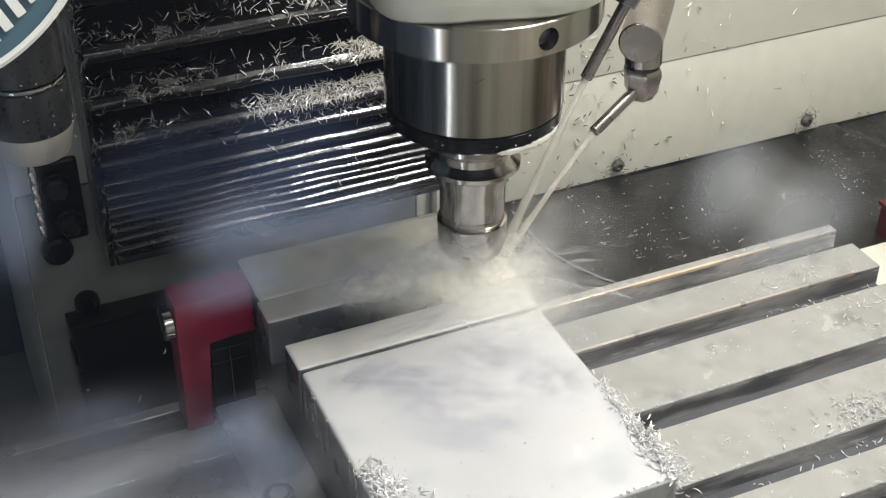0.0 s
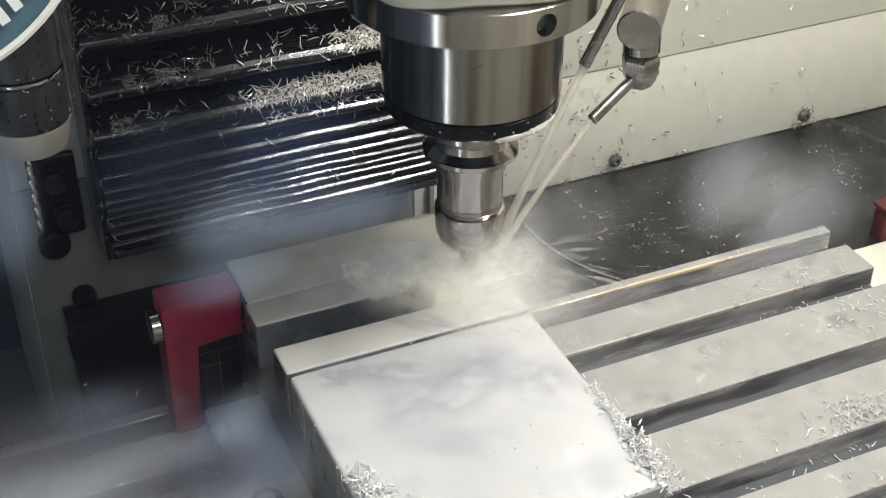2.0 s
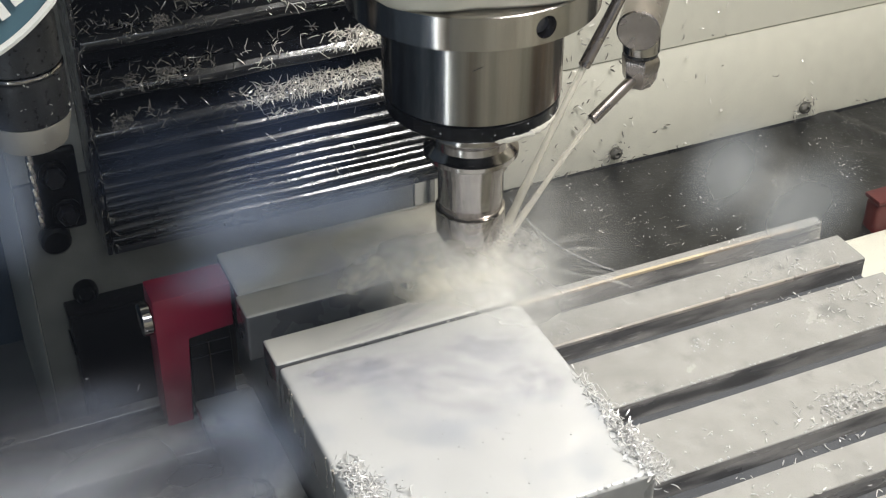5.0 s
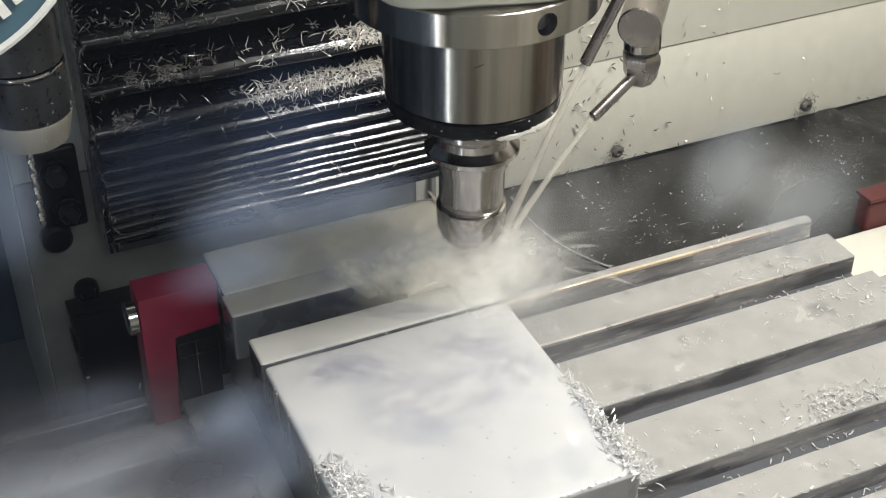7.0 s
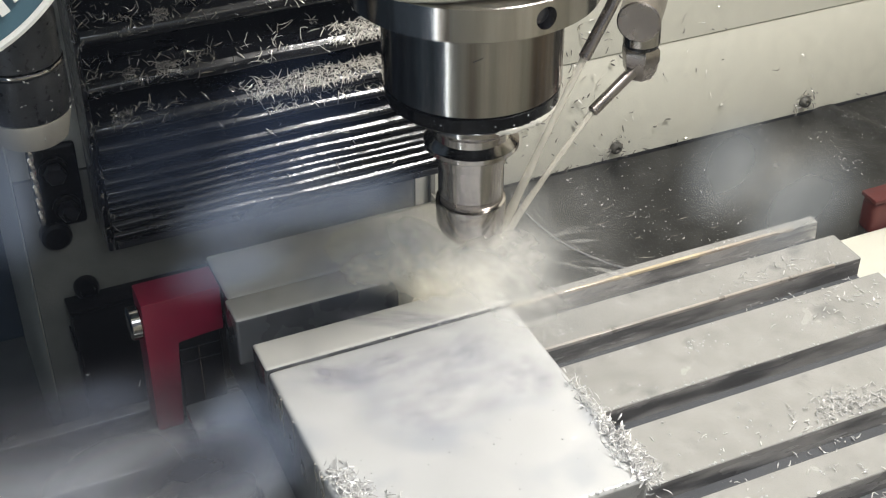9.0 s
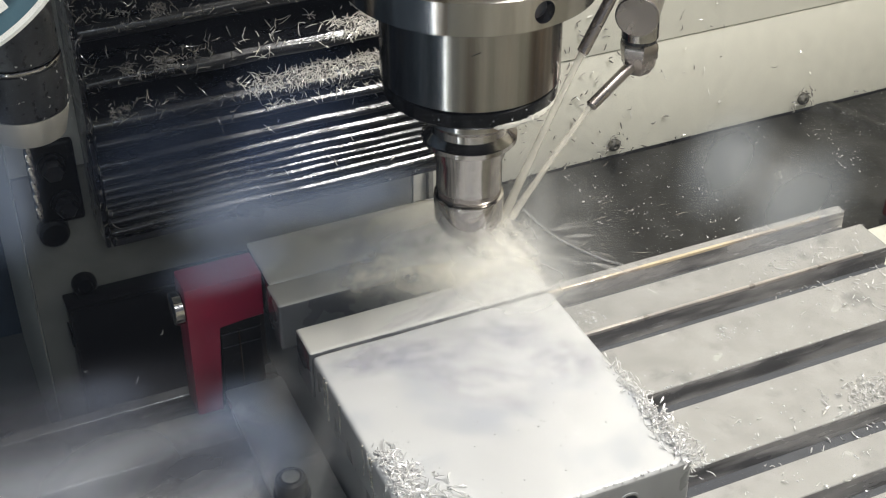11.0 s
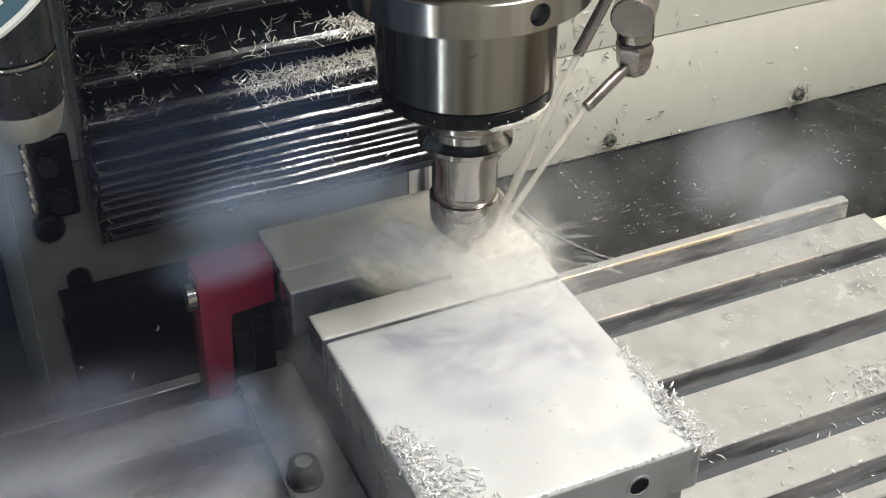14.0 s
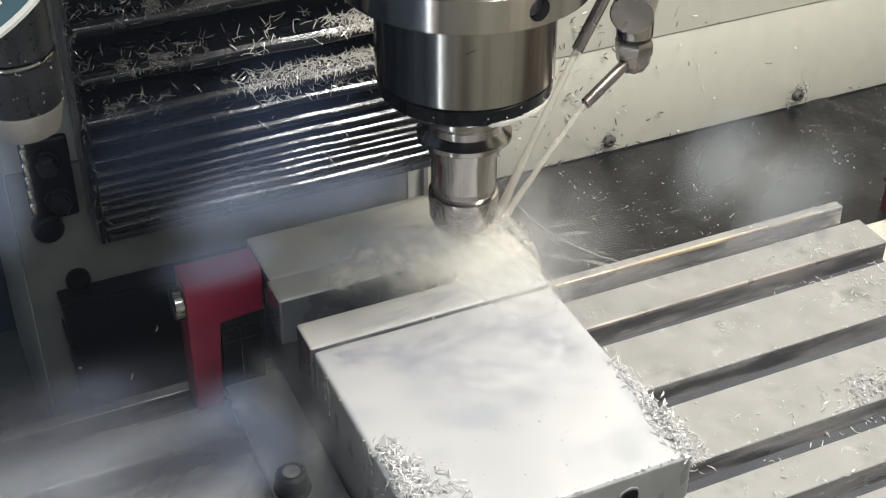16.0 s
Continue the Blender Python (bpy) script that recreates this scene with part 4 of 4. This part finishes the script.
    for cx, cy in ((0.055, -0.03), (0.07, -0.018), (0.16, -0.012), (0.09, 0.035)):
        wet += [(RND.gauss(cx, 0.006), RND.gauss(cy, 0.004), 0.0, 0, 0, 1) for _ in range(26)]
    ON_TABLE.append(drops("table_drops", wet, DROP, (0.2, -0.05, 0), "coolant drops on the wet table", (0.0003, 0.001)))


def vise():
    v = thing("machine_vise", (-0.038, -0.05, 0.0), "steel machine vise flooded with milky coolant", "vise")
    part("bed", box(-0.100, 0.024, -0.160, 0.082, 0.0005, 0.056, 0.003), JAW_SIDE, v, "wet ground steel bed")
    # moving jaw
    jaw = bmesh.new()
    box(-0.1058, 0.027, -0.166, -0.0275, 0.0565, 0.0850, 0.0030, 4, jaw)
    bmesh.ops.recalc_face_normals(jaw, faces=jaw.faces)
    # Top wears the milky coolant; the bare sides are also darkened for shade.
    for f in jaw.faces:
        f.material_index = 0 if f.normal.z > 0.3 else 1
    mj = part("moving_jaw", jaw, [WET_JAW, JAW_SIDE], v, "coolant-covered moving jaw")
    for x in (-0.055, -0.006):
        bm = lathe([(0.0062, 0.0), (0.0062, 0.0006), (0.0050, 0.0006), (0.0046, -0.004), (0.001, -0.004)], Matrix.Translation((x, -0.166, 0.071)) @ pose(0, 0, 0, 90), 24)
        part("bolt_recess", bm, JAW_SIDE, mj, "round dull bolt recess")
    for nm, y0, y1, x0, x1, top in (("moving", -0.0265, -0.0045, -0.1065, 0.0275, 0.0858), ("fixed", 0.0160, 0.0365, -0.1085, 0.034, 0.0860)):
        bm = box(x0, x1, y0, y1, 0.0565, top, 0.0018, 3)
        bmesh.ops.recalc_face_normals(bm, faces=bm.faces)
        # Plate sides take the colour that holds their shade.
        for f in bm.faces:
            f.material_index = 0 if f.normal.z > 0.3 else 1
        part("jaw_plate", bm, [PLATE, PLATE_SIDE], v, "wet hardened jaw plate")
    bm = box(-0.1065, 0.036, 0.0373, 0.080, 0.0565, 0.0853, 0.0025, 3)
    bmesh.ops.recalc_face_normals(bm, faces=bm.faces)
    # Fixed jaw likewise: pale wet top, sides coloured as if shaded.
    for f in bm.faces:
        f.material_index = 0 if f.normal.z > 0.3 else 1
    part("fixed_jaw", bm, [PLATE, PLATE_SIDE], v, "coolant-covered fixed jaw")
    part("base_flange", box(-0.135, -0.1005, -0.13, 0.05, 0.0006, 0.012, 0.003), TABLE, v)
    part("screw_housing", box(-0.075, 0.0, -0.188, -0.1605, 0.008, 0.052, 0.004), JAW_SIDE, v)
    ON_TABLE.append(v)
    # the clamping bolt beside the vise
    b = thing("clamp_bolt", (-0.1262, -0.0432, 0.0122), "black socket-head clamp bolt with a washer", "bolt")
    P = lambda z: Matrix.Translation((-0.1262, -0.0432, z))
    part("washer", lathe([(0.0092, 0), (0.0098, 0.0004), (0.0098, 0.0018), (0.0092, 0.0022)], P(0.0122), 40), DARK_STEEL, b)
    part("bolt_head", lathe([(0.0078, 0), (0.0084, 0.0006), (0.0086, 0.0075), (0.0078, 0.0098), (0.0060, 0.0108), (0.0052, 0.0104), (0.001, 0.0104)], P(0.0145), 40), BLACK_BOX, b)
    # The crown's wet sheen, made as a paler disc.
    part("crown_sheen", lathe([(0.0044, 0), (0.0046, 0.0003), (0.0036, 0.0009), (0.001, 0.0011)], P(0.0250), 24), GREY_BASE, b, "pale disc for the wet sheen on the bolt's crown")
    ON_TABLE.append(b)
    # the work between the jaws, its top rough from the cutter
    def top(x, y):
        rim = max(0.0, 1 - (0.0335 - x) / 0.009) ** 2 + 0.5 * max(0.0, 1 - (x + 0.019) / 0.006) ** 2
        return 0.0903 + 0.0022 * noise.noise((x * 45, y * 45, 3)) + 0.0008 * noise.noise((x * 160, y * 160, 9)) - 0.011 * rim * (1 + 0.6 * noise.noise((y * 120, 3, 3)))
    w = single("workpiece", sheet(-0.019, 0.0335, -0.0040, 0.0155, top, 60, 24, 0.034), STOCK, (0, 0.006, 0.06), "cream plastic block being milled in the vise", "workpiece", smooth=70)
    ON_TABLE.append(w)
    seam = single("seam_coolant", extrude_x([(-0.0273, 0.070), (-0.0267, 0.070), (-0.02655, 0.0828), (-0.0270, 0.0834), (-0.02745, 0.0828)], -0.102, 0.0262, 30, wobble=0.0003), FOAM, (-0.04, -0.027, 0.07), "milky coolant standing in the jaw seam", "coolant", smooth=60)
    ON_TABLE.append(seam)
    # coolant running down the jaw's side
    bm = bmesh.new()
    for _ in range(12):
        y = RND.uniform(-0.15, -0.035)
        x = -0.1059
        n = 10
        rr = RND.uniform(0.0004, 0.0009)
        drop = RND.uniform(0.010, 0.027)
        tube_path([(x + 0.0002, y + 0.0016 * noise.noise((k * 0.5, y * 90, 1)), 0.0842 - drop * k / n) for k in range(n + 1)], [rr * (0.6 + 0.5 * abs(noise.noise((k * 0.8, y * 70, 4)))) for k in range(n + 1)], 6, bm)
    ON_TABLE.append(tagged(single("rivulets", bm, STREAM, (-0.104, -0.06, 0.07), "thin runs of coolant on the side of the vise", "coolant", kind="stuff", smooth=60)))
    # coolant running over the right end of the fixed jaw
    def wash(x, y):
        e = max(0.0, (x - 0.026) / 0.014)
        rim = max(0.0, 1 - (x + 0.045) / 0.03) + max(0.0, 1 - (y - 0.0170) / 0.004) + max(0.0, 1 - (0.079 - y) / 0.006)
        wave = 0.0016 * noise.noise((x * 38, y * 38, 2)) + 0.0004 * noise.noise((x * 150, y * 150, 2))
        return 0.0872 + wave - 0.008 * e * e - 0.0022 * rim
    f = single("coolant_pool", sheet(-0.045, 0.0405, 0.0170, 0.079, wash, 80, 60, 0.0006), FOAM, (0.01, 0.05, 0.086), "milky coolant washing over the fixed jaw", "coolant", smooth=80)
    ON_TABLE.append(f)
    bm = bmesh.new()
    rows_y = 70
    grid = []
    for j in range(rows_y + 1):
        y = -0.0035 + 0.084 * j / rows_y
        line = []
        for i in range(15):
            q = i / 14 * math.pi / 2
            ease = min(1.0, max(0.0, (y + 0.0035) / 0.012))
            reach = (0.35 + 0.65 * ease * ease * (3 - 2 * ease)) * (0.0125 + 0.0055 * noise.noise((y * 42, 7.5, 2))) - 0.05 * max(0.0, y - 0.03) + 0.0035 * noise.noise((y * 60, 1.5, 3)) + 0.0012 * noise.noise((y * 260, i * 0.3, 8))
            x = 0.0285 + reach * math.sin(q)
            z = 0.0908 + 0.0030 * noise.noise((x * 45, y * 45, 5)) + 0.0008 * noise.noise((x * 150, y * 150, 5)) - (0.034 + 0.008 * noise.noise((y * 90, 4, 4))) * (1 - math.cos(q))
            line.append(bm.verts.new((x, y, z)))
        grid.append(line)
    for a, b in zip(grid, grid[1:]):
        for i in range(14):
            bm.faces.new((a[i], a[i + 1], b[i + 1], b[i]))
    bmesh.ops.solidify(bm, geom=list(bm.faces), thickness=0.0008)
    ON_TABLE.append(single("coolant_fall", bm, FOAM, (0.035, 0.035, 0.06), "milky coolant pouring over the end of the jaw", "coolant", smooth=80))
    # chips heaped at the front corners of the moving jaw
    spots = []
    for _ in range(520):
        s = RND.random() ** 0.6
        y = -0.165 + 0.075 * (1 - s) + RND.gauss(0, 0.003)
        x = 0.0275 + RND.gauss(0, 0.0016 + 0.003 * s)
        spots.append((min(x, 0.034), max(y, -0.17), 0.0852 if x < 0.027 else 0.085 - abs(RND.gauss(0, 0.006)), RND.uniform(-.2, .8), -0.2, 0.8))
    for _ in range(620):
        s = RND.random()
        y = -0.105 - 0.058 * s + RND.gauss(0, 0.003)
        x = -0.100 + abs(RND.gauss(0, 0.004 + 0.009 * s)) - 0.006 * RND.random()
        spots.append((x, max(y, -0.172), 0.0852 if x > -0.104 else 0.085 - RND.random() * 0.02, RND.uniform(-.8, .2), -0.2, 0.8))
    ON_TABLE.append(swarf("vise_chips", spots, WET_CHIP, (-0.03, -0.12, 0.085), "wet bright chips heaped on the corners of the vise jaw", (0.003, 0.007), 0.6))
    wet = [(RND.gauss(-0.04, 0.03), RND.gauss(-0.105, 0.03), 0.085, 0, 0, 1) for _ in range(70)]
    wet = [w for w in wet if -0.1 < w[0] < 0.024 and -0.162 < w[1] < -0.03]
    wet += [(RND.uniform(-0.102, 0.026), RND.gauss(-0.0275, 0.0008), 0.0853, 0, 0, 1) for _ in range(16)]
    wet += [(RND.uniform(-0.102, 0.026), RND.gauss(-0.165, 0.0004), 0.085, 0, -0.4, 1) for _ in range(60)]
    ON_TABLE.append(drops("vise_drops", wet, DROP, (-0.03, -0.1, 0.085), "coolant bubbles on the vise jaw", (0.0003, 0.0007)))


def red_bracket():
    r = thing("red_bracket", (-0.14, 0.057, 0.0), "red anodised angle bracket with a bright knob", "bracket")
    bm = bmesh.new()
    outline = [(-0.1510, 0.0005), (-0.1360, 0.0005), (-0.1345, 0.0575), (-0.1330, 0.0590), (-0.1080, 0.0590), (-0.1075, 0.0870), (-0.1500, 0.0870)]
    ring = [[bm.verts.new((x, y, z)) for x, z in outline] for y in (0.047, 0.068)]
    for i in range(len(outline)):
        j = (i + 1) % len(outline)
        bm.faces.new((ring[0][i], ring[0][j], ring[1][j], ring[1][i]))
    bm.faces.new(ring[0][::-1])
    bm.faces.new(ring[1])
    bmesh.ops.bevel(bm, geom=list(bm.edges), offset=0.0012, segments=2, affect="EDGES", profile=0.6)
    part("angle_arm", bm, RED, r)
    part("knob", lathe([(0.0085, 0), (0.0092, 0.0006), (0.0092, 0.0052), (0.0080, 0.0062), (0.004, 0.0062)], aim_z((-0.1502, 0.056, 0.071), (-0.20, 0.056, 0.071)), 40), BRIGHT, r, "round bright knurled knob")
    part("inner_block", box(-0.1330, -0.1095, 0.050, 0.0675, 0.0006, 0.0585, 0.0015), BLACK_BOX, r, "black block inside the arm")
    for z in (0.050, 0.041):
        part("slot_rim", box(-0.1325, -0.1110, 0.0492, 0.0499, z, z + 0.0003), DARK_STEEL, r, "thin wet rim of a slot")
    part("wire", tube_path([(-0.1225, 0.0492, 0.002 + 0.0045 * k) for k in range(12)], 0.0006, 6), CHROME, r, "thin bright wire")
    ON_TABLE.append(r)


# ---------------------------------------------------------------- mist and spray on the window
MISTS, JAW_VEILS = [], []


def puff(name, at, size, turn, mat, label, group, bulge=0.25):
    """A cupped, uneven patch of mist, one unit across before scaling into place."""
    bm = bmesh.new()
    rings = [[bm.verts.new((0, 0, bulge))]]
    for k in range(1, 9):
        r = k / 8
        rings.append([bm.verts.new((r * math.cos(a), r * math.sin(a), bulge * (1 - r * r) + 0.06 * noise.noise((2 * r * math.cos(a), 2 * r * math.sin(a), at[0] * 50)))) for a in [2 * math.pi * i / 32 for i in range(32)]])
    for i in range(32):
        bm.faces.new((rings[0][0], rings[1][i], rings[1][(i + 1) % 32]))
    for a, b in zip(rings[1:], rings[2:]):
        for i in range(32):
            bm.faces.new((a[i], b[i], b[(i + 1) % 32], a[(i + 1) % 32]))
    ob = new(name, mesh_of(name, bm, mat, 180))
    ob.matrix_world = Matrix.Translation(at) @ turn.to_4x4() @ Matrix.Diagonal((*size, 1))
    ob.visible_shadow = False
    return tagged(ob, label, "mist", group, "stuff")


def mists():
    face = look((0, 0, 0), (0.25, 0.55, -0.42)).to_3x3()
    for at, size, mat in (((0.010, -0.020, 0.103), (0.040, 0.027, 0.012), MIST), ((-0.026, 0.0, 0.107), (0.050, 0.026, 0.012), MIST),
                          ((-0.045, 0.025, 0.122), (0.070, 0.034, 0.02), HAZE), ((-0.006, -0.070, 0.118), (0.080, 0.045, 0.02), HAZE),
                          ((0.03, -0.01, 0.115), (0.030, 0.045, 0.01), HAZE), ((-0.010, -0.025, 0.116), (0.042, 0.024, 0.01), MIST),
                          ((0.016, -0.020, 0.112), (0.030, 0.024, 0.01), MIST), ((-0.034, -0.006, 0.103), (0.036, 0.026, 0.012), SPLASH), ((-0.010, -0.012, 0.100), (0.034, 0.020, 0.012), SPLASH), ((-0.056, 0.002, 0.102), (0.030, 0.018, 0.010), SPLASH), ((-0.10, 0.05, 0.122), (0.08, 0.034, 0.02), HAZE), ((0.26, 0.085, 0.03), (0.07, 0.04, 0.02), HAZE), ((0.085, 0.055, 0.070), (0.060, 0.045, 0.02), HAZE),
                          ((0.0, -0.045, 0.106), (0.058, 0.030, 0.012), MIST), ((-0.03, -0.03, 0.110), (0.060, 0.030, 0.012), HAZE), ((0.025, -0.03, 0.100), (0.040, 0.034, 0.012), HAZE)):
        MISTS.append(puff("mist_puff", at, size, face, mat, "soft drifting white coolant mist around the cutter", "mist puffs"))
    # Flat drifting patches paint the spindle's reflection onto the jaw top.
    flat = pose(0, 0, 0, 0, 0, -15).to_3x3()
    for at, size in (((-0.055, -0.050, 0.0864), (0.050, 0.024, 0.001)), ((-0.010, -0.052, 0.0868), (0.044, 0.026, 0.001)), ((-0.040, -0.078, 0.0872), (0.060, 0.030, 0.001)),
                     ((0.004, -0.085, 0.0876), (0.030, 0.026, 0.001)), ((-0.080, -0.045, 0.0880), (0.030, 0.018, 0.001)), ((-0.030, -0.016, 0.0884), (0.060, 0.012, 0.001))):
        JAW_VEILS.append(puff("coolant_swirl", at, size, flat, REFLECTION, "greyish patch imitating the spindle's reflection in the coolant on the jaw", "coolant swirls", 0.0))
    for at, size in (((-0.124, -0.025, 0.058), (0.020, 0.036, 0.01)), ((-0.122, -0.075, 0.055), (0.022, 0.040, 0.01))):
        JAW_VEILS.append(puff("falling_mist", at, size, face, HAZE, "pale mist falling off the side of the vise", "falling mist"))


def window_film():
    e = Vector(EYE)
    m = look(EYE, VIEW[9][1]).to_3x3()
    half = math.tan(radians(35.98 / 2))
    # Spray smears, plus films added only to tint or darken the view.
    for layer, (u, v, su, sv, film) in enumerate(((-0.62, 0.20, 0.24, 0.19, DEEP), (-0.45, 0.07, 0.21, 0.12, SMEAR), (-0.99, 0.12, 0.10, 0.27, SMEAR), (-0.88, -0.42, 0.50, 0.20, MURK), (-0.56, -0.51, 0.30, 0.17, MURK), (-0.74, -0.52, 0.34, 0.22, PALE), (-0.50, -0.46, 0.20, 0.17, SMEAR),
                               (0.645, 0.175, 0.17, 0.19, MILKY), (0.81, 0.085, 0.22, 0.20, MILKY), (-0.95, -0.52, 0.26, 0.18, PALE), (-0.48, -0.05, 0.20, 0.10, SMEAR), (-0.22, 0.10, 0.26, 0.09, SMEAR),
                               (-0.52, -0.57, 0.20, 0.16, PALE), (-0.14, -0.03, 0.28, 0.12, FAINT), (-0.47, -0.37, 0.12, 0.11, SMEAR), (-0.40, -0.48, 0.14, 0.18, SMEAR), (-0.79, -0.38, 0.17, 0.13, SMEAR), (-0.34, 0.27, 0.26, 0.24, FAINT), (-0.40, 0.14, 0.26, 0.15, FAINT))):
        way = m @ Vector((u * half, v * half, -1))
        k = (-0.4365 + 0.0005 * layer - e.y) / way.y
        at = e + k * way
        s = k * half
        puff("window_film", at, (su * s * 1.1, sv * s * 1.1, 0.001), pose(0, 0, 0, 90).to_3x3(), film, "blurred film on the window: coolant spray, added tints and darkening", "films on the window", 0.0)["category"] = "spray film"


# ---------------------------------------------------------------- build
enclosure()
back_panels()
bellows()
apron()
column_box()
nose_highlight_tube()
changer()
drill_chuck()
spindle()
nozzles()
spray()
table()
vise()
red_bracket()
mists()
window_film()


def table_shift(t):
    """The table's shift at any time, straight between its rows."""
    for (ta, xa, ya), (tb, xb, yb) in zip(TABLE_SHIFT, TABLE_SHIFT[1:]):
        if ta <= t <= tb:
            q = (t - ta) / (tb - ta)
            return Vector((xa + q * (xb - xa), ya + q * (yb - ya), 0))
    return Vector((TABLE_SHIFT[-1][1], TABLE_SHIFT[-1][2], 0))


def motions():
    for ob in ON_TABLE:
        p = ob.location.copy()
        walk(ob, [(t, pose(p.x + dx, p.y + dy, p.z)) for t, dx, dy in TABLE_SHIFT])
    for ob in ON_HEAD:
        p = ob.location.copy()
        walk(ob, [(t, pose(p.x, p.y, p.z + dz)) for t, dz in HEAD_SHIFT])
    for ob, z in ON_BELLOWS:
        share = 0.72 * max(0.0, (z - 0.058) / 0.060) if z < 0.118 else min(1.0, 0.72 + 0.28 * (z - 0.118) / 0.17)
        p = ob.location.copy()
        if share > 0:
            walk(ob, [(t, pose(p.x, p.y, p.z + share * dz)) for t, dz in HEAD_SHIFT])
    for i, ob in enumerate(MISTS + JAW_VEILS):
        m = ob.matrix_basis.copy()
        q = m.to_quaternion().to_matrix().to_4x4()
        wide = 0.011 if ob in MISTS else 0.016
        rise = 0.5 if ob in MISTS else 0.0
        rows = []
        for k in range(41):
            t = 0.4 * k
            d = Vector((noise.noise((t * 0.9, i * 3.1, 1)), noise.noise((t * 0.9, i * 3.1, 5)), rise * noise.noise((t * 0.9, i * 3.1, 9)))) * wide
            if ob in JAW_VEILS:
                d += table_shift(t)
            rows.append((t, Matrix.Translation(m.translation + d) @ q @ pose(0, 0, 0, 0, 0, 30 * math.sin(t * 1.1 + i))))
        walk(ob, rows)


motions()
